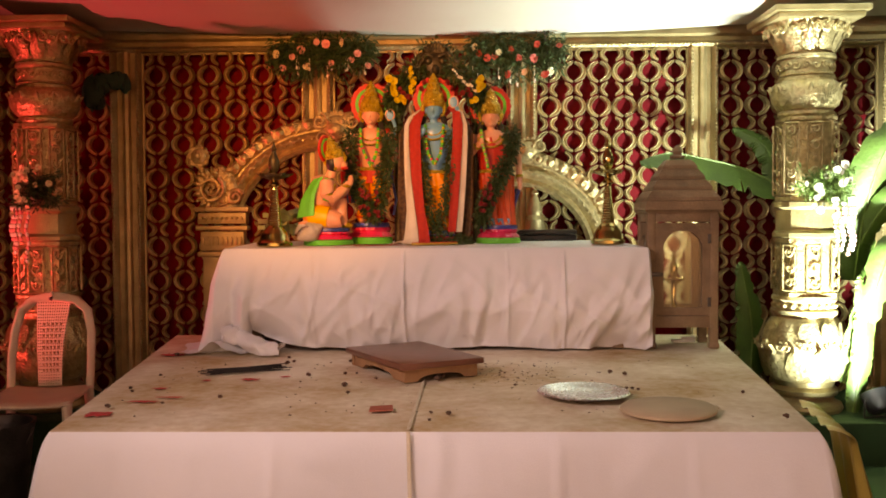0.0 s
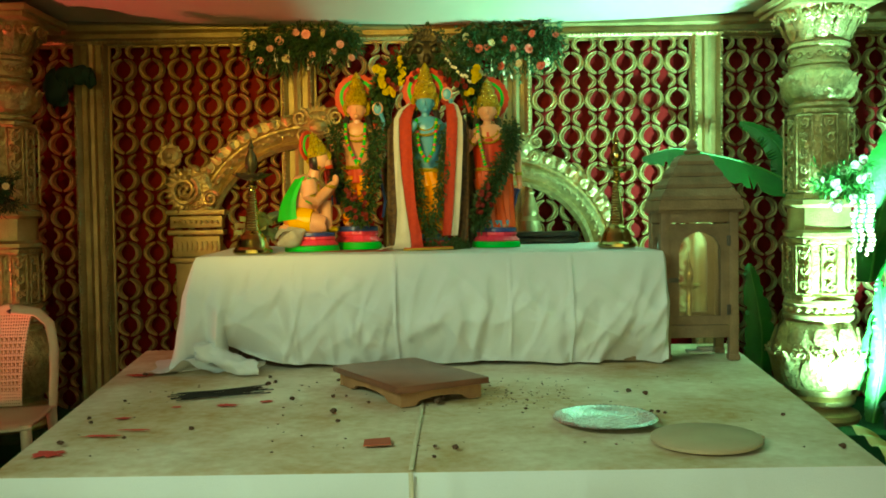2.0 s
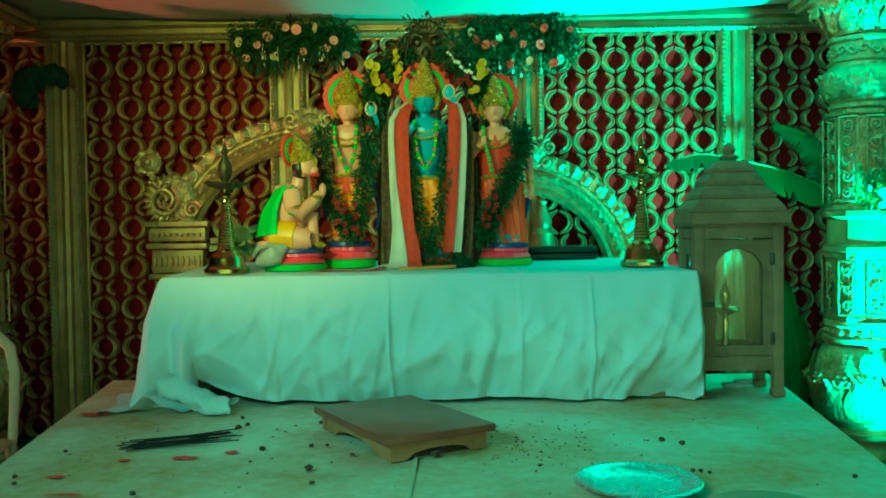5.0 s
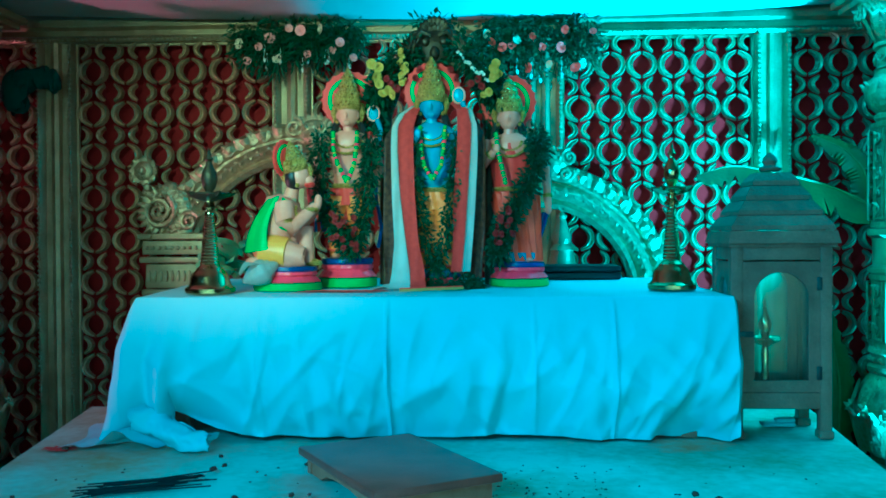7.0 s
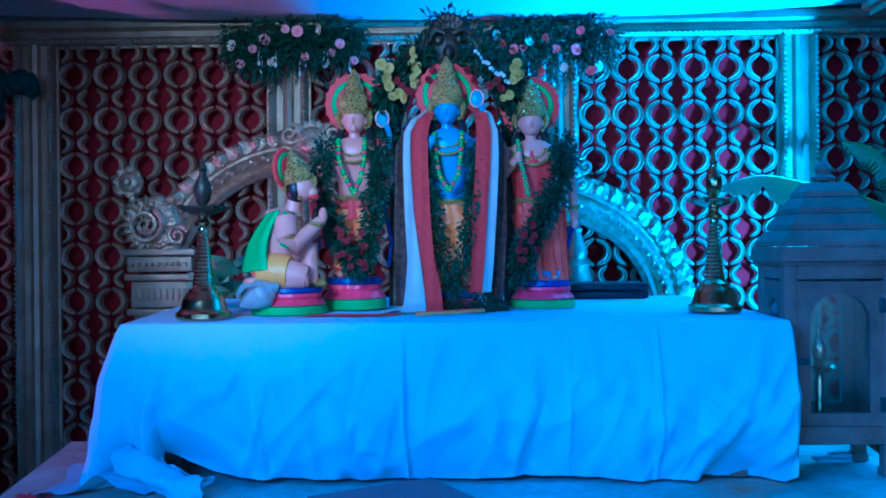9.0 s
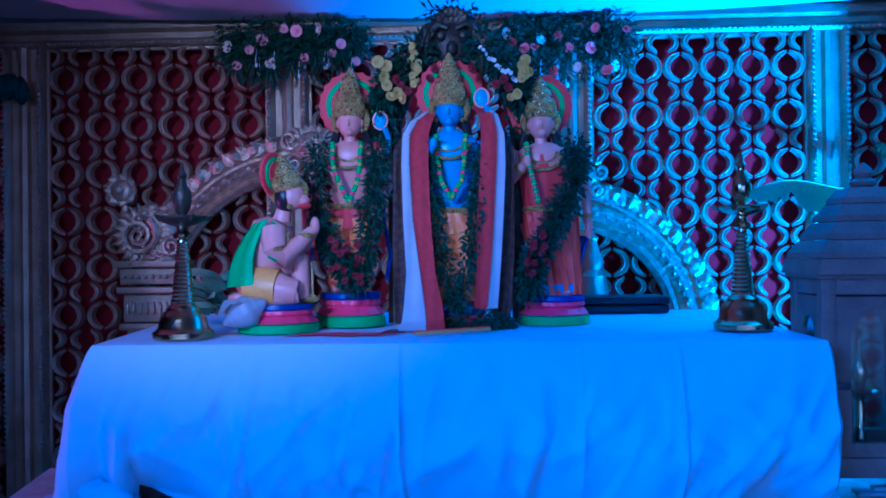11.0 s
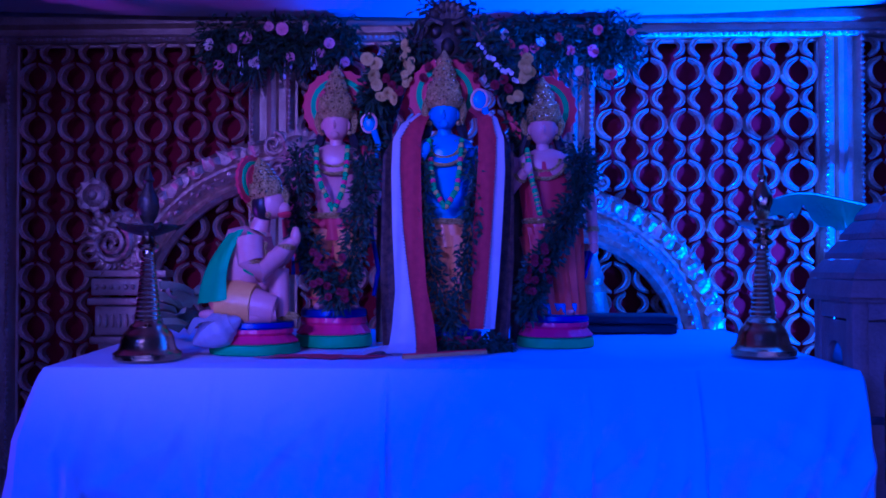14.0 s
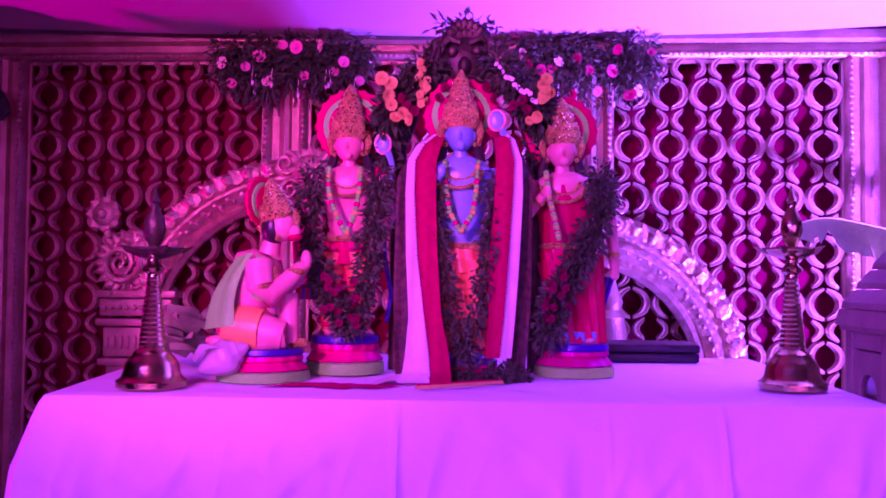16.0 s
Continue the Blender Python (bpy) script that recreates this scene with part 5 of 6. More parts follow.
g.tube([(-0.435, Y - 0.045, zb + 0.028), (-0.50, Y - 0.065, zb + 0.018), (-0.585, Y - 0.055, zb + 0.016)], [0.028, 0.024, 0.018], 12, FAIR)
g.ball((-0.60, Y - 0.05, zb + 0.018), (0.026, 0.014, 0.014), FAIR, n=10)
g.tube([(-0.545, Y + 0.03, zb + 0.05), (-0.49, Y + 0.03, zb + 0.11), (-0.442, Y + 0.015, zb + 0.13)], [0.048, 0.042, 0.034], 14, FAIR)
g.tube([(-0.442, Y + 0.015, zb + 0.13), (-0.435, Y + 0.01, zb + 0.07), (-0.425, Y, zb + 0.01)], [0.03, 0.025, 0.018], 12, FAIR)
g.ball((-0.412, Y, zb + 0.012), (0.032, 0.015, 0.013), GLD, n=10)
torso_pts = [(-0.552, Y, zb + 0.06), (-0.54, Y, zb + 0.11), (-0.52, Y, zb + 0.16), (-0.502, Y, zb + 0.205), (-0.49, Y, zb + 0.225)]
g.tube(torso_pts, [0.056, 0.056, 0.068, 0.068, 0.036], 18, FAIR)
g.tube([(-0.498, Y - 0.052, zb + 0.205), (-0.488, Y - 0.072, zb + 0.15), (-0.472, Y - 0.062, zb + 0.125), (-0.43, Y - 0.035, zb + 0.165), (-0.40, Y - 0.008, zb + 0.20)], [0.036, 0.033, 0.028, 0.022, 0.016], 12, FAIR)
g.tube([(-0.498, Y + 0.05, zb + 0.205), (-0.47, Y + 0.05, zb + 0.13), (-0.43, Y + 0.03, zb + 0.165), (-0.40, Y + 0.008, zb + 0.20)], [0.034, 0.028, 0.022, 0.016], 12, FAIR)
g.ball((-0.392, Y, zb + 0.215), (0.014, 0.016, 0.026), FAIR, n=12)
for p in ((-0.487, Y - 0.07, zb + 0.152), (-0.413, Y - 0.02, zb + 0.187)):
    g.ball(p, (0.026, 0.026, 0.011), GLD, n=12)
def cape(u, v):
    a = radians(105 + 165 * u)
    r = 0.068 + 0.022 * v + 0.004 * math.sin(u * 22)
    return (-0.505 - 0.035 * v - 0.018 * math.sin(math.pi * v) + r * math.cos(a) * (0.8 + 0.28 * v), Y + r * 1.1 * math.sin(a), zb + 0.232 - 0.175 * v - 0.012 * math.sin(math.pi * u))


g.grid(cape, 24, 18, GREEN)
g.grid(lambda u, v: (-0.50 + 0.035 * u - 0.01 * v, Y - 0.064 - 0.012 * math.sin(math.pi * u), zb + 0.228 - 0.10 * v - 0.015 * u), 8, 10, GREEN)
g.ball((-0.455, Y - 0.004, zb + 0.300), (0.036, 0.034, 0.042), FAIR, n=18)
g.ball((-0.424, Y - 0.006, zb + 0.285), (0.020, 0.02, 0.018), FAIR, n=12)
g.ball((-0.420, Y - 0.006, zb + 0.272), (0.020, 0.019, 0.011), RED, n=12)
g.ball((-0.473, Y, zb + 0.295), (0.032, 0.040, 0.046), HAIR, n=14)
g.tube([(-0.475, Y, zb + 0.27), (-0.485, Y, zb + 0.23)], [0.02, 0.026], 12, FAIR)
g.ball((-0.455, Y - 0.036, zb + 0.268), 0.008, GLD, n=8)
crown(g, -0.464, Y, zb + 0.318, 0.102, 0.042, -14)
halo(g, -0.507, Y, zb + 0.36, 0.060, 68)
for k in range(2):
    g.tube([(-0.485 + 0.03 * math.cos(a), Y - 0.055 + 0.0 * k, zb + 0.20 - 0.02 * k + 0.03 * math.sin(a)) for a in [math.pi + i * math.pi / 10 for i in range(11)]], 0.005, 6, GLD)
solid("statue", g, PAINTS, "small painted kneeling statue with joined palms and green cape", "statue", "painted statues")

# ---- shawls, garlands and what stands with the statues ----
def ribbon(rows, slots, ripple=0.004):
    """rows: (z, y, x edges...) from above down; one material slot for each strip between neighbouring edges."""
    g = Geo()
    n = len(rows) - 1

    def at(v):
        k = min(v * n, n - 1e-6)
        i = int(k)
        return [a + (b - a) * (k - i) for a, b in zip(rows[i], rows[i + 1])]
    for s, slot in enumerate(slots):
        def fn(u, v):
            r = at(v)
            x = r[2 + s] + (r[3 + s] - r[2 + s]) * u
            return (x, r[1] + ripple * math.sin(x * 160 + v * 3) + 0.003 * nz(x * 30, v * 5), r[0])
        g.grid(fn, 6, 46, slot)
    return g


def zigzag(g, rows, edge, slot, step=0.008, size=0.0032):
    for a, b in zip(rows, rows[1:]):
        n = max(1, int(abs(a[0] - b[0]) / step))
        for k in range(n):
            q = k / n
            z, y, x = (a[0] + (b[0] - a[0]) * q, a[1] + (b[1] - a[1]) * q - 0.006, a[edge] + (b[edge] - a[edge]) * q)
            g.add([(x - size, y, z), (x + size, y, z + step * 0.4), (x + size, y, z - step * 0.4)], [(0, 1, 2)], slot)


shawl = thing("shawl", "red shawl with white borders hanging from the blue statue", "shawl")
left = [(1.62, 3.985, -0.085, -0.075, -0.05), (1.585, 3.93, -0.125, -0.107, -0.064), (1.54, 3.90, -0.148, -0.127, -0.074), (1.456, 3.88, -0.150, -0.127, -0.074), (1.30, 3.865, -0.145, -0.118, -0.068), (1.15, 3.85, -0.136, -0.098, -0.056), (1.06, 3.83, -0.142, -0.085, -0.036), (1.02, 3.80, -0.146, -0.080, -0.030), (1.0, 3.76, -0.152, -0.078, -0.026)]
right = [(1.63, 3.985, 0.045, 0.075, 0.085), (1.60, 3.93, 0.070, 0.108, 0.122), (1.54, 3.90, 0.074, 0.120, 0.140), (1.456, 3.89, 0.072, 0.117, 0.142), (1.30, 3.885, 0.060, 0.107, 0.134), (1.15, 3.88, 0.058, 0.096, 0.124), (1.05, 3.88, 0.050, 0.086, 0.115)]
for rows, slots, edge in ((left, (1, 0), 3), (right, (0, 1), 3)):
    g = ribbon(rows, slots)
    zigzag(g, rows[1:], edge, 2)
    part("shawl_end", g, (SHAWL_RED, SHAWL_WHITE, SHAWL_DARK), shawl)
g = Geo()
g.grid(lambda u, v: (-0.20 + 0.16 * u - 0.02 * v, 3.84 - 0.10 * v + 0.05 * u, HIGH + 0.008 + 0.03 * u * (1 - v) + 0.012 * math.sin(u * 9 + v * 5) * (0.3 + u)), 24, 18, 0)
part("trailing_border", g, SHAWL_WHITE, shawl, "white shawl end lying on the tablecloth")
dark = thing("shawl", "dark brocade shawl hanging behind the red one on the blue statue", "shawl")
part("shawl_end", ribbon([(1.60, 4.0, -0.135, -0.10), (1.5, 3.95, -0.178, -0.140), (1.2, 3.93, -0.182, -0.130), (1.0, 3.92, -0.175, -0.105)], (0,), 0.006), SHAWL_DARK, dark)
part("shawl_end", ribbon([(1.61, 4.0, 0.10, 0.125), (1.5, 3.94, 0.125, 0.168), (1.2, 3.93, 0.118, 0.165), (1.0, 3.92, 0.10, 0.15)], (0,), 0.006), SHAWL_DARK, dark)


def garland(path, radius, n, roses, label):
    t = thing("leaf_garland", label, "garland", "statue garlands")
    g = Geo()
    spray(g, 0, path, radius, int(n * 1.7), 0.009, 0.022, 0.35)
    tagged(part("leaves", g, LEAF, t, "small dark green leaves"), kind="stuff")
    for p, r in roses:
        flower("red", p, r, t, "dark red rose")
    return t


garland([(-0.405, 4.0, 1.535), (-0.412, 3.965, 1.42), (-0.395, 3.95, 1.30), (-0.345, 3.945, 1.19), (-0.295, 3.94, 1.12), (-0.262, 3.945, 1.20), (-0.245, 3.95, 1.32), (-0.228, 3.965, 1.43), (-0.232, 4.0, 1.53)], 0.042, 1500,
        [((-0.315 + rnd(-0.04, 0.05), 3.905, 1.18 + rnd(-0.07, 0.07)), 0.011) for _ in range(16)], "thick dark leaf garland with roses on a fair statue")
garland([(-0.075, 3.93, 1.52), (-0.07, 3.90, 1.36), (-0.05, 3.89, 1.22), (0.0, 3.885, 1.06), (0.045, 3.89, 1.22), (0.06, 3.90, 1.36), (0.065, 3.93, 1.52)], 0.026, 900, [((0.02, 3.86, 1.02), 0.018), ((0.035, 3.85, 1.01), 0.016)], "dark leaf garland hanging on the blue statue")
garland([(0.345, 4.0, 1.53), (0.35, 3.97, 1.44), (0.31, 3.955, 1.34), (0.26, 3.95, 1.25), (0.215, 3.95, 1.17), (0.205, 3.95, 1.09)], 0.044, 1300, [((0.23 + rnd(-0.03, 0.03), 3.91, 1.20 + rnd(-0.07, 0.07)), 0.011) for _ in range(14)], "thick dark leaf garland with roses across the sari statue")
garland([(-0.05, 3.86, 1.012), (0.03, 3.85, 1.012), (0.10, 3.86, 1.012), (0.15, 3.88, 1.012)], 0.024, 420, [], "loose dark garland lying at the blue statue's feet")


def necklace(path, label):
    t = thing("bead_necklace", label, "necklace", "bead necklaces")
    pts = [Vector(p) for p in path]
    g = Geo()
    n = 34
    for k in range(n):
        q = k / (n - 1) * (len(pts) - 1)
        i = min(int(q), len(pts) - 2)
        g.ball(pts[i].lerp(pts[i + 1], q - i), (0.0080, 0.0080, 0.0080), (0, 0, 1, 0, 2)[k % 5], n=8)
    tagged(part("bead_string", g, (PAINT_GREEN, PETAL_YELLOW, PAINT_PINK), t), kind="stuff")


necklace([(-0.362, 3.99, 1.53), (-0.358, 3.965, 1.47), (-0.34, 3.945, 1.42), (-0.308, 3.94, 1.355), (-0.285, 3.945, 1.41), (-0.277, 3.96, 1.47), (-0.278, 3.99, 1.53)], "green and yellow bead necklace on a fair statue")
necklace([(-0.055, 3.94, 1.54), (-0.05, 3.92, 1.47), (-0.04, 3.905, 1.41), (-0.012, 3.90, 1.36), (0.018, 3.905, 1.41), (0.026, 3.92, 1.47), (0.03, 3.94, 1.54)], "green and yellow bead necklace on the blue statue")
necklace([(0.205, 3.99, 1.52), (0.21, 3.97, 1.46), (0.225, 3.955, 1.40), (0.235, 3.95, 1.35)], "green and yellow bead necklace on the sari statue")

frame_back = thing("carved_backrest", "dark carved frame with a beast mask behind the blue statue", "frame")
g = Geo()
for f in (-1, 1):
    g.tube([(-0.005 + f * 0.19, 4.13, HIGH + 0.004), (-0.005 + f * 0.19, 4.13, 1.35), (-0.005 + f * 0.185, 4.13, 1.60), (-0.005 + f * 0.14, 4.13, 1.74), (-0.005 + f * 0.05, 4.13, 1.84), (-0.005, 4.13, 1.86)], [0.022, 0.02, 0.02, 0.022, 0.026, 0.03], 10)
part("arch", g, BRASS_DARK, frame_back)
MASK = Matrix.Translation((-0.01, 4.10, 1.835)) @ Matrix.Diagonal((1.10, 1.0, 1.15, 1))
g = Geo().ball((0, 0, 0), (0.070, 0.045, 0.066), 0, MASK, 18).ball((0, -0.04, -0.015), (0.018, 0.022, 0.022), 0, MASK, 10).ball((0, -0.035, -0.05), (0.040, 0.022, 0.012), 0, MASK, 10)
for f in (-1, 1):
    g.ball((f * 0.030, -0.038, 0.020), 0.016, 0, MASK, 10)
    g.tube([(f * 0.012, -0.042, 0.040), (f * 0.04, -0.045, 0.050), (f * 0.06, -0.03, 0.035)], 0.008, 6, 0, MASK)
    scroll(g, 0, (f * 0.07, -0.03, -0.035), 0.028, 1.5, 0.009, f, 1.0, MASK)
    scroll(g, 0, (f * 0.062, -0.03, 0.030), 0.022, 1.4, 0.008, -f, 0.6, MASK)
for row, r, z0 in ((0, 0.040, 0.034), (1, 0.026, 0.055)):
    for k in range(9 - 2 * row):
        a = radians(30 + (120 / (8 - 2 * row)) * k)
        leaf_geo = Geo()
        petal(leaf_geo, 0, MASK @ Vector((r * math.cos(a), -0.015 - 0.01 * row, z0 + 0.02 * math.sin(a))), (math.cos(a), 0, math.sin(a)), (0, -1, 0), 0.042, 0.032, 0.008)
        part("crest_leaf", leaf_geo, BRASS_DARK, frame_back)
part("beast_mask", g, BRASS_DARK, frame_back)
for f in (-1, 1):
    for k in range(7):
        q = k / 6
        x0, x1 = -0.01 + f * (0.045 + 0.035 * q), -0.01 + f * (0.075 + 0.05 * q)
        pts = [(x0, 4.085, 1.915 - 0.03 * q), (x0 + f * 0.018, 4.07, 1.89 - 0.03 * q), (x1, 4.065 + 0.006 * (k % 2), 1.83 - 0.02 * q), (x1 + f * 0.006 * math.sin(3 * k), 4.07, 1.74 + 0.01 * math.sin(5 * k))]
        part("mane_lock", Geo().tube(pts, [0.007, 0.010, 0.009, 0.004], 6), BRASS_DARK, frame_back)

cluster = thing("flower_garland", "yellow and red flower garland over the dark statue frame", "garland", "statue garlands")
g = Geo()
spray(g, 0, [(-0.22, 4.06, 1.66), (-0.17, 4.06, 1.76), (-0.09, 4.06, 1.84)], 0.055, 800, 0.012, 0.032, 0.3)
spray(g, 0, [(0.21, 4.06, 1.66), (0.15, 4.06, 1.76), (0.07, 4.06, 1.84)], 0.055, 800, 0.012, 0.032, 0.3)
spray(g, 0, [(-0.25, 4.12, 1.50), (-0.22, 4.10, 1.62), (-0.20, 4.08, 1.72)], 0.05, 500, 0.012, 0.032, 0.3)
spray(g, 0, [(0.22, 4.14, 1.50), (0.21, 4.12, 1.60), (0.20, 4.08, 1.72)], 0.05, 500, 0.012, 0.032, 0.3)
spray(g, 0, [(-0.08, 4.09, 1.93), (-0.01, 4.12, 1.95), (0.06, 4.09, 1.93), (0.08, 4.07, 1.80), (-0.10, 4.07, 1.80)], 0.03, 300, 0.010, 0.028, 0.3)
tagged(part("leaves", g, LEAF, cluster, "small dark green leaves"), kind="stuff")
for k in range(14):
    flower("yellow", (-0.118 + rnd(-0.012, 0.012), 4.01 + rnd(-0.01, 0.02), 1.705 + 0.009 * k), 0.011, cluster, "yellow marigold head")
for p in ((-0.215, 1.745), (-0.205, 1.765), (-0.20, 1.70), (-0.185, 1.675), (-0.155, 1.665), (0.195, 1.74), (0.205, 1.755), (0.20, 1.725), (0.165, 1.665), (0.185, 1.675), (-0.225, 1.755), (-0.21, 1.73), (-0.193, 1.688), (-0.17, 1.67), (-0.145, 1.655), (0.21, 1.74), (0.192, 1.755), (0.203, 1.71), (0.175, 1.655)):
    flower("yellow", (p[0] + rnd(-0.012, 0.012), 3.985 + rnd(-0.012, 0.012), p[1] + rnd(-0.012, 0.012)), rnd(0.012, 0.020), cluster, "yellow marigold head")
for p in ((-0.175, 1.72), (-0.16, 1.70), (0.12, 1.70), (0.145, 1.715), (0.155, 1.69), (-0.14, 1.685), (-0.06, 1.75), (0.05, 1.75), (0.07, 1.72), (-0.075, 1.72)):
    flower("red", (p[0], 4.01, p[1]), 0.014, cluster, "dark red rose")
for k in range(14):
    flower("white", (0.075 + 0.008 * k, 4.0, 1.80 - 0.007 * k + rnd(-0.008, 0.008)), 0.007, cluster)

box = thing("flat_case", "flat black case lying on the white cloth beside a statue", "case")
part("lower_shell", Geo().box((0.555, 4.55, HIGH + 0.018), (0.30, 0.20, 0.028), bevel=0.006), BLACK, box)
part("lid", Geo().box((0.555, 4.55, HIGH + 0.047), (0.305, 0.205, 0.026), bevel=0.008), BLACK, box)
stick = thing("wooden_stick", "thin yellow and red stick lying on the white cloth", "stick")
part("shaft", Geo().box((0, 0, 0), (0.235, 0.012, 0.009), bevel=0.002, at=pose(-0.005, 3.735, HIGH + 0.010, 0, 0, 34)), PENCIL, stick)
part("stripe", Geo().box((0, 0.0, 0.006), (0.232, 0.005, 0.003), at=pose(-0.005, 3.735, HIGH + 0.010, 0, 0, 34)), PAINT_RED, stick, smooth=False)
g = Geo()
at = Matrix.Translation((-0.605, 3.745, HIGH + 0.040)) @ pose(0, 0, 0, 0, 62, 8) @ Matrix.Scale(1.2, 4)
g.lathe([(0.004, -0.012), (0.014, 0.0), (0.026, 0.018), (0.033, 0.036), (0.036, 0.050), (0.030, 0.062), (0.026, 0.064), (0.022, 0.074), (0.017, 0.076), (0.012, 0.086), (0.004, 0.094)], 24, 0, at, lobes=9, depth=0.05)
# the pale flaring lip of the opening
g.grid(lambda u, v: at @ Vector((0.030 * math.cos(2.2 + 2.0 * u) * (1 + 0.45 * v), -0.004 - 0.034 * math.sin(0.6 + 2.0 * u) - 0.012 * v, -0.006 + 0.066 * u * (1 - 0.1 * v) + 0.004 * math.sin(6 * u))), 14, 6, 1)
solid("conch_shell", g, (GREY_SHELL, SHAWL_WHITE), "grey conch shell with a pale open lip on the white cloth", "conch")
LEAF_PALE = material("pale_dried_leaf", (0.24, 0.36, 0.17), (0.20, 0.20, 0.09), 0.6, 0, 20, 90, 0.3)
heap = thing("betel_heap", "heap of pale dried leaves behind an oil lamp", "leaves")
for k in range(26):
    a, q = rnd(0, 6.28), rnd(0.15, 1)
    c = Vector((-0.72 + 0.085 * q * math.cos(a), 4.10 + 0.07 * q * math.sin(a), HIGH + 0.02 + 0.12 * (1 - q) + rnd(0, 0.03)))
    d = Vector((math.cos(a), math.sin(a), rnd(0.3, 1.0))).normalized()
    s = d.cross(Vector((0, 0, 1))).normalized()
    part("betel_leaf", Geo().grid(lambda u, v: c + d * 0.11 * v + s * (u - 0.5) * 0.10 * math.sin(math.pi * (0.2 + 0.75 * v)) + Vector((0, 0, 0.012 * math.sin(u * 7 + k) - 0.03 * v * v)), 4, 5), LEAF_PALE, heap)


def patch(name, cx, cy, z, rx, ry, mat, label, category, group="", seed=0.0, h=0.001):
    """A low irregular spill lying on a surface."""
    n = 44
    ring = [(cx + rx * (1 + 0.45 * 1.9 * nz(math.cos(2 * math.pi * k / n) * 3.2 + seed, math.sin(2 * math.pi * k / n) * 3.2 + seed)) * math.cos(2 * math.pi * k / n), cy + ry * (1 + 0.45 * 1.9 * nz(math.cos(2 * math.pi * k / n) * 3.2 + seed, math.sin(2 * math.pi * k / n) * 3.2 + seed)) * math.sin(2 * math.pi * k / n), z) for k in range(n)]
    inner = [(cx + 0.6 * (x - cx), cy + 0.6 * (y - cy), z + h) for x, y, _ in ring]
    g = Geo().add(ring + inner + [(cx, cy, z + h * 1.3)], [(k, (k + 1) % n, n + (k + 1) % n, n + k) for k in range(n)] + [(n + k, n + (k + 1) % n, 2 * n) for k in range(n)])
    return solid(name, g, mat, label, category, group)


patch("powder_spill", -0.29, 3.74, HIGH + 0.005, 0.14, 0.05, POWDER, "vermilion powder spilt on the white cloth", "powder", "powder spills", 3.1)
for x, y, rx, ry, sd in ((-0.926, 2.34, 0.036, 0.030, 1), (-1.09, 3.46, 0.05, 0.03, 2), (-0.86, 2.52, 0.045, 0.012, 3), (-0.80, 2.585, 0.04, 0.008, 8), (-0.508, 2.95, 0.018, 0.016, 4), (-0.622, 2.90, 0.034, 0.018, 5), (-0.885, 2.73, 0.022, 0.012, 6), (-0.772, 2.88, 0.014, 0.012, 7)):
    patch("powder_spill", x, y, LOW + 0.005, rx, ry, POWDER, "vermilion powder spilt on the stained cloth", "powder", "powder spills", sd)

# ---- things on the lower table ----
stool = thing("low_stool", "low square wooden stool with a polished red top", "stool")
at = pose(-0.066, 3.10, LOW + 0.004, 0, 0, 31)
part("top", Geo().box((0, 0, 0.056), (0.33, 0.49, 0.022), bevel=0.005, at=at), WOOD_RED, stool, "polished reddish brown top")


def scalloped(length, thick, h):
    k = length / 2
    prof = [(-k, 0.0), (-0.68 * k, 0.0), (-0.52 * k, 0.016), (-0.2 * k, 0.022), (0.2 * k, 0.022), (0.52 * k, 0.016), (0.68 * k, 0.0), (k, 0.0)]
    m = len(prof)
    v = [(x, yy, zz) for yy in (-thick / 2, thick / 2) for x, zz in prof] + [(x, yy, h) for yy in (-thick / 2, thick / 2) for x, zz in prof]
    f = []
    for i in range(m - 1):
        f += [(i, i + 1, 2 * m + i + 1, 2 * m + i), (m + i + 1, m + i, 3 * m + i, 3 * m + i + 1), (i + 1, i, m + i, m + i + 1)]
    f += [(0, 2 * m, 3 * m, m), (m - 1, 2 * m - 1, 4 * m - 1, 3 * m - 1)]
    return v, f


for sx in (-1, 1):
    part("end_rail", Geo().add(*scalloped(0.29, 0.022, 0.045), 0, at @ Matrix.Translation((0, sx * 0.215, 0))), WOOD_RAW, stool, "scalloped end rail", smooth=False)
    part("side_rail", Geo().add(*scalloped(0.40, 0.02, 0.045), 0, at @ Matrix.Translation((sx * 0.132, 0, 0)) @ pose(0, 0, 0, 0, 0, 90)), WOOD_RAW, stool, "scalloped side rail", smooth=False)

plate = thing("foil_plate", "silver foil plate with a crimped rim on the stained cloth", "plate")
at = Matrix.Translation((0.505, 2.60, LOW + 0.005))
part("dish", Geo().lathe([(0.005, 0.002), (0.08, 0.002), (0.105, 0.004), (0.118, 0.014), (0.137, 0.021), (0.142, 0.019)], 96, at=at, caps=False), FOIL, plate)
g = Geo()
g.grid(lambda u, v: ((0.137 + 0.007 * v) * math.cos(2 * math.pi * u), (0.137 + 0.007 * v) * math.sin(2 * math.pi * u), 0.0215 - 0.005 * v + 0.0012 * math.sin(2 * math.pi * u * 60)), 176, 2, 0, True, at)
part("crimped_rim", g, FOIL, plate)
disc = thing("round_board", "round greige card board lying upside down on the cloth", "board")
at = pose(0.722, 2.385, LOW + 0.006, 0.5, -1.0, 0)
part("disc", Geo().lathe([(0.130, 0.0), (0.137, 0.003), (0.137, 0.010), (0.131, 0.015), (0.06, 0.0175), (0.004, 0.018)], 64, at=at), BOARD, disc)
part("tab", Geo().box((0.138, 0.012, 0.006), (0.02, 0.03, 0.006), bevel=0.002, at=at), BOARD, disc)
sticks = thing("incense_bundle", "loose bundle of black incense sticks on the stained cloth", "incense")
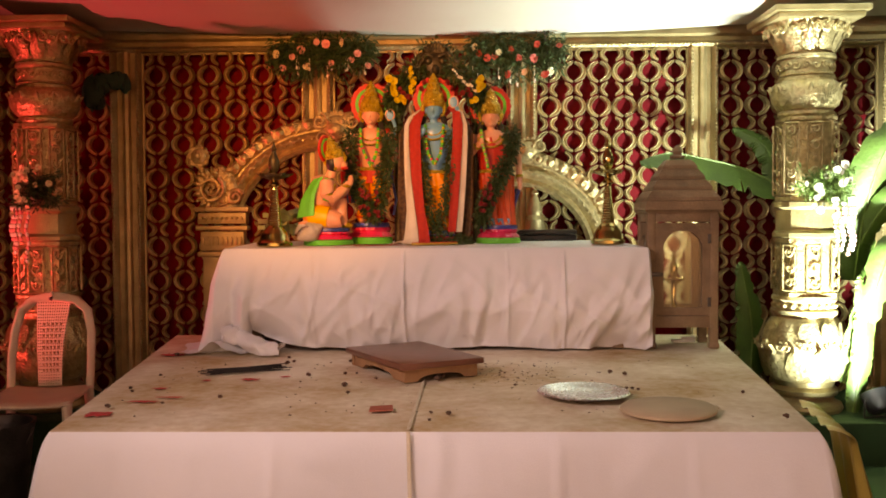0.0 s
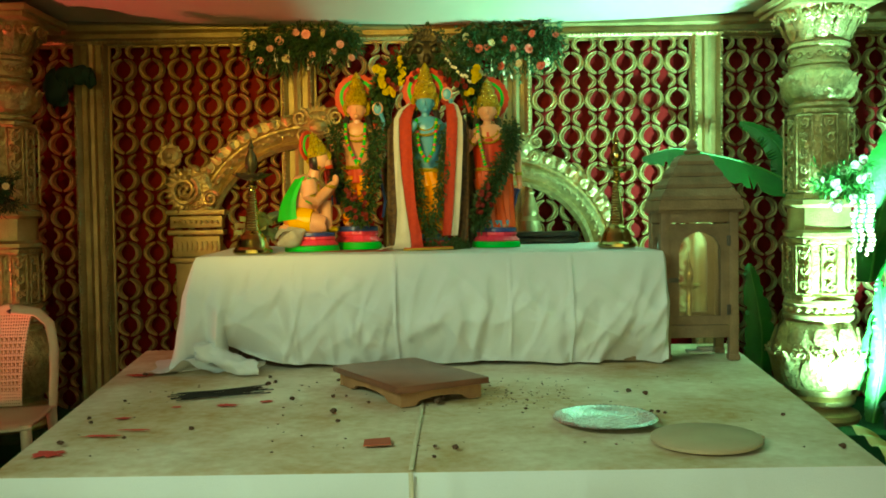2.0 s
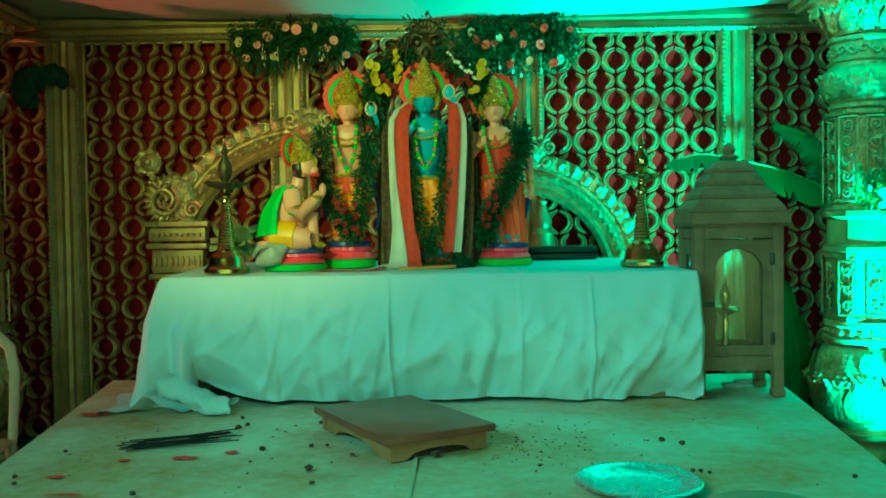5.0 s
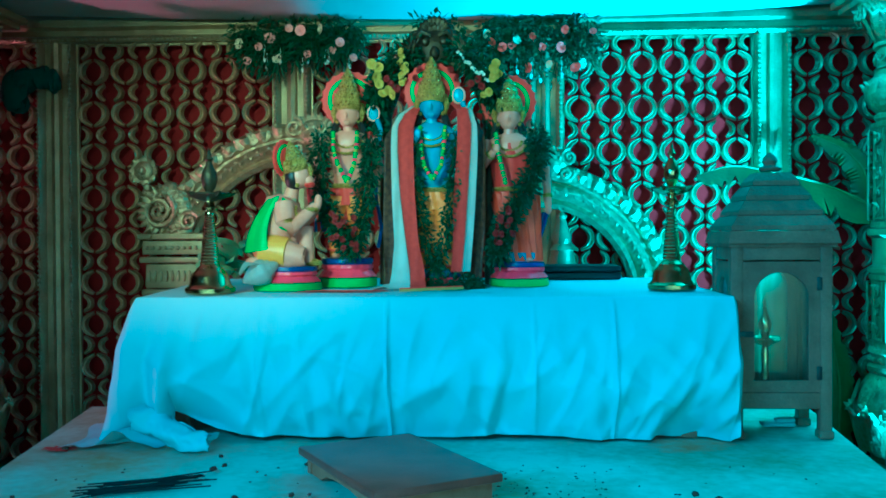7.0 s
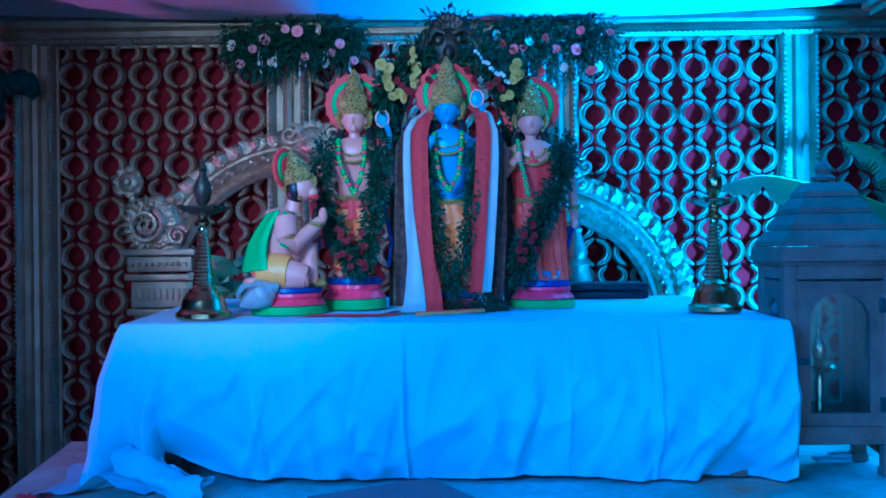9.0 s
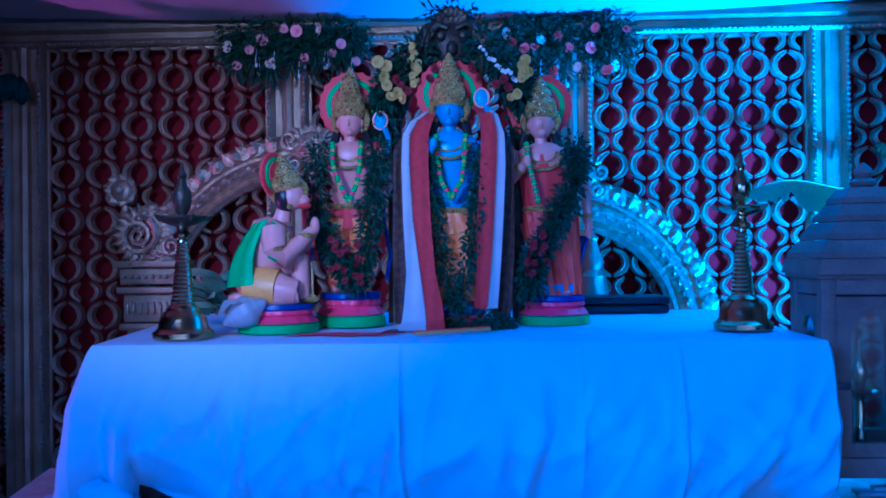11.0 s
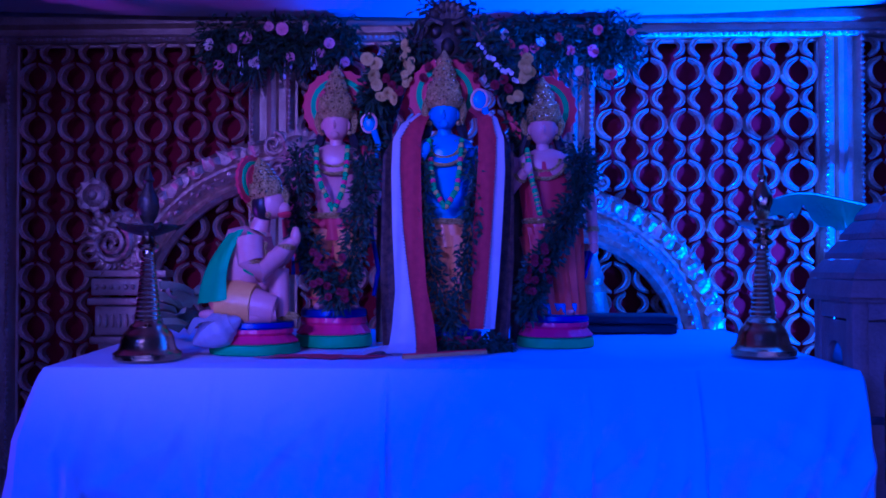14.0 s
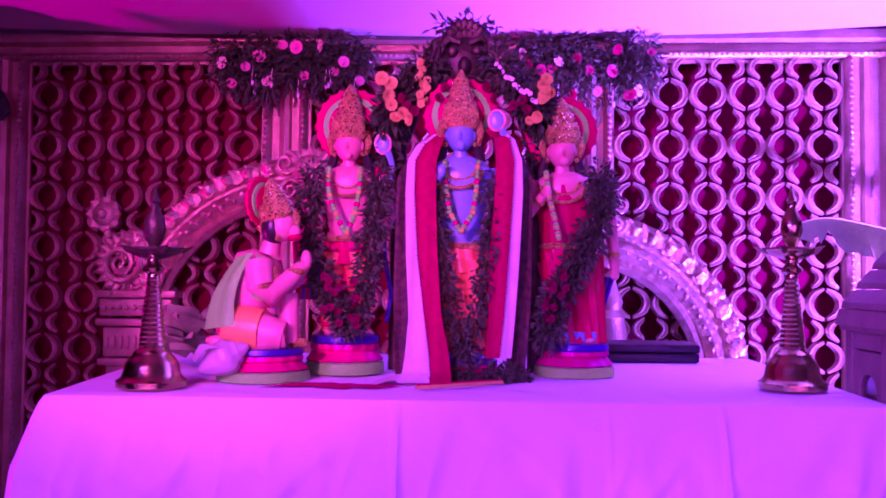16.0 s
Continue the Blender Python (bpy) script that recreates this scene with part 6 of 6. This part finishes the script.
for k in range(26):
    p = (-0.69 + rnd(-0.05, 0.05), 3.07 + rnd(-0.05, 0.05), LOW + 0.008 + 0.003 * (k % 3))
    L = rnd(0.18, 0.29)
    part("incense_stick", Geo().tube([(-L / 2, 0, 0), (L / 2, 0, 0)], 0.0019, 5, at=pose(*p, 0, 0, 26 + rnd(-10, 10))), INCENSE, sticks)
g = Geo().add([(-0.036, -0.030, 0), (0.034, -0.034, 0.002), (0.036, 0.026, 0.004), (-0.030, 0.030, 0.001), (-0.036, -0.030, -0.003), (0.034, -0.034, -0.001), (0.036, 0.026, 0.001), (-0.030, 0.030, -0.002)], [(0, 1, 2, 3), (7, 6, 5, 4), (0, 4, 5, 1), (1, 5, 6, 2), (2, 6, 7, 3), (3, 7, 4, 0)], at=pose(-0.112, 2.40, LOW + 0.010, 0, 0, 8))
solid("paper_square", g, material("red_brown_paper", (0.42, 0.10, 0.06), (0.34, 0.07, 0.04), 0.8), "small red-brown paper square on the stained cloth", "paper", smooth=False)


def crumb(x, y, s, label="dry brown petal crumb on the stained cloth"):
    g = Geo()
    n = 9
    sd = rnd(0, 50)
    g.grid(lambda u, v: Vector((x, y, LOW + 0.006 + s * 0.45)) + Vector((math.cos(6.283 * u) * math.cos(3.1416 * (v - 0.5)), math.sin(6.283 * u) * math.cos(3.1416 * (v - 0.5)), 0.6 * math.sin(3.1416 * (v - 0.5)))) * s * (0.75 + 0.5 * nz(math.cos(6.283 * u) * 1.5 + sd, math.sin(6.283 * u) * 1.5, v * 3)), n, 6, 0, True)
    solid("petal_crumb", g, SOIL, label, "crumb", "petal crumbs")


for x, y, s in ((-0.559, 3.216, 0.014), (-0.54, 3.26, 0.010), (-0.428, 2.957, 0.013), (-0.27, 2.763, 0.015), (-0.243, 2.644, 0.009), (-0.301, 2.99, 0.010), (-0.26, 3.0, 0.007), (0.037, 2.351, 0.008), (0.089, 2.336, 0.011), (0.037, 2.255, 0.007), (0.653, 3.016, 0.013), (0.678, 2.716, 0.009), (-0.933, 2.423, 0.012), (-0.977, 2.715, 0.009), (-0.788, 2.477, 0.008), (-0.637, 2.57, 0.010), (-0.962, 2.96, 0.008), (-1.06, 3.44, 0.012), (0.038, 2.885, 0.016), (1.03, 2.30, 0.012), (0.70, 2.98, 0.013), (0.66, 2.72, 0.009), (0.695, 2.70, 0.008), (-0.18, 2.90, 0.008), (0.05, 2.93, 0.016), (1.02, 2.66, 0.008), (-0.95, 2.66, 0.009), (0.30, 2.78, 0.007), (-0.32, 3.28, 0.010), (-0.58, 3.36, 0.009)):
    crumb(x, y, s)
g = Geo()
for k in range(240):
    x, y = (random.gauss(0.27, 0.13), random.gauss(3.0, 0.12)) if k < 130 else (rnd(-0.95, 1.0), rnd(2.3, 3.3))
    s = rnd(0.001, 0.003)
    g.ball((x, y, LOW + 0.006), (s * rnd(0.8, 2.0), s * rnd(0.8, 1.6), s * 0.6), 0, n=5)
solid("scattered_crumbs", g, SOIL, "scattered tiny brown crumbs on the stained cloth", "crumbs", kind="stuff")
g = Geo()
g.box((1.10, 3.80, LOW + 0.016), (0.10, 0.05, 0.012), bevel=0.003, at=pose(0, 0, 0)).box((1.12, 3.79, LOW + 0.030), (0.06, 0.03, 0.012), bevel=0.003)
solid("folded_paper", g, SHAWL_WHITE, "small folded white paper under the cabinet", "paper")

# ---- chair, bucket and floods at the sides ----
chair = thing("plastic_chair", "cream moulded plastic chair with a pierced back", "chair")
CM = pose(-2.04, 4.22, FLOOR, 0, 0, 8)


def chair_back(u, v):
    """Slanted back shell; u across, v upwards."""
    w = 0.205 - 0.045 * max(0, v - 0.45) / 0.55 * 1.0
    z = 0.45 + 0.47 * v
    return (w * (2 * u - 1), 0.20 + 0.10 * v - 0.035 * (1 - (2 * u - 1) ** 2), z)


g = Geo()
for f in (-1, 1):
    pts = [(f * 0.200, 0.20, 0.42), (f * 0.203, 0.225, 0.58), (f * 0.196, 0.26, 0.72), (f * 0.170, 0.285, 0.83), (f * 0.11, 0.295, 0.885), (0.0, 0.285, 0.905)]
    g.tube(pts, [0.022, 0.023, 0.024, 0.027, 0.032, 0.036], 12, 0, CM, 0.55)
part("back_frame", g, PLASTIC, chair)
g = Geo()
for j in range(30):
    for i in range(14):
        u0, u1, v0, v1 = i / 14, (i + 1) / 14, j / 30, (j + 1) / 30
        if i % 2 == 1 and j % 2 == 1 and 2 < i < 12 and 3 < j < 22:
            continue

        def fn(u, v):
            vv, uu = v0 + (v1 - v0) * v, u0 + (u1 - u0) * u
            w = 0.060 + 0.030 * vv * vv
            return (w * (2 * uu - 1), 0.195 + 0.095 * vv - 0.03 * math.sin(math.pi * vv), 0.44 + 0.45 * vv)
        g.grid(fn, 1, 1, 0, False, CM)
b = part("back_panel", g, PLASTIC, chair, "pierced plastic back panel")
mod = b.modifiers.new("thickness", "SOLIDIFY")
mod.thickness = 0.005
g = Geo()
g.grid(lambda u, v: ((0.225 - 0.02 * v) * (2 * u - 1), -0.22 + 0.44 * v, 0.43 + 0.012 * (2 * u - 1) ** 2 - 0.02 * max(0, 0.12 - v) * 8 - 0.012 * math.sin(math.pi * v)), 20, 20, 0, False, CM)
s = part("seat", g, PLASTIC, chair)
mod = s.modifiers.new("thickness", "SOLIDIFY")
mod.thickness = 0.012
for fx, fy in ((-1, -1), (1, -1), (-1, 1), (1, 1)):
    part("leg", Geo().tube([(fx * 0.195, fy * 0.185, 0.43), (fx * 0.205, fy * 0.20, 0.25), (fx * 0.225, fy * 0.235, 0.0)], [0.026, 0.022, 0.019], 10, 0, CM), PLASTIC, chair)
part("badge", Geo().ball((0, 0.262, 0.895), (0.022, 0.006, 0.012), 0, CM, 12), BLACK, chair, "small dark oval badge")

bucket = thing("steel_bucket", "dark steel bucket on the floor beside the chair", "bucket")
at = Matrix.Translation((-2.02, 3.78, FLOOR))
part("body", Geo().lathe([(0.12, 0.0), (0.125, 0.01), (0.165, 0.37), (0.172, 0.385), (0.172, 0.395), (0.160, 0.39), (0.118, 0.02)], 36, at=at), STEEL, bucket)
part("handle", Geo().tube([(-2.02 + 0.175 * math.cos(a), 3.78 - 0.05 * math.sin(a), FLOOR + 0.37 - 0.14 * math.sin(a)) for a in [math.pi * k / 16 for k in range(17)]], 0.005, 6), STEEL, bucket)


def flood(x, y, z, turn, label):
    t = thing("floor_flood", label, "stage light", "floor floods")
    at = pose(x, y, z, 0, 0, turn)
    part("housing", Geo().lathe([(0.05, -0.07), (0.068, -0.05), (0.075, 0.0), (0.078, 0.04), (0.072, 0.045), (0.066, 0.03)], 28, at=at @ pose(0, 0, 0.10, 32, 0, 0)), BLACK, t)
    part("lens", Geo().lathe([(0.001, 0.026), (0.065, 0.028)], 28, at=at @ pose(0, 0, 0.10, 32, 0, 0)), GLASS, t, "clear lens plate")
    g = Geo()
    for f in (-1, 1):
        g.tube([(f * 0.085, 0, 0.10), (f * 0.085, 0.0, 0.006), (0, 0.0, 0.006)], 0.006, 6, 0, at)
    part("bracket", g, STEEL, t)
    return t


flood(2.33, 4.62, 0.03, 200, "black round stage flood on the riser beside the column")
flood(-3.92, 3.80, FLOOR, 100, "black round stage flood on the carpet at the side wall")
cable = Geo().tube([(2.36, 4.58, 0.04), (2.42, 4.5, 0.038), (2.40, 4.44, -0.05), (2.30, 4.2, FLOOR + 0.008), (2.1, 3.9, FLOOR + 0.006), (2.05, 3.2, FLOOR + 0.006), (2.2, 2.4, FLOOR + 0.006), (2.1, 1.4, FLOOR + 0.006)], 0.006, 6)
solid("power_cable", cable, BLACK, "black power cable running over the green carpet", "cable")
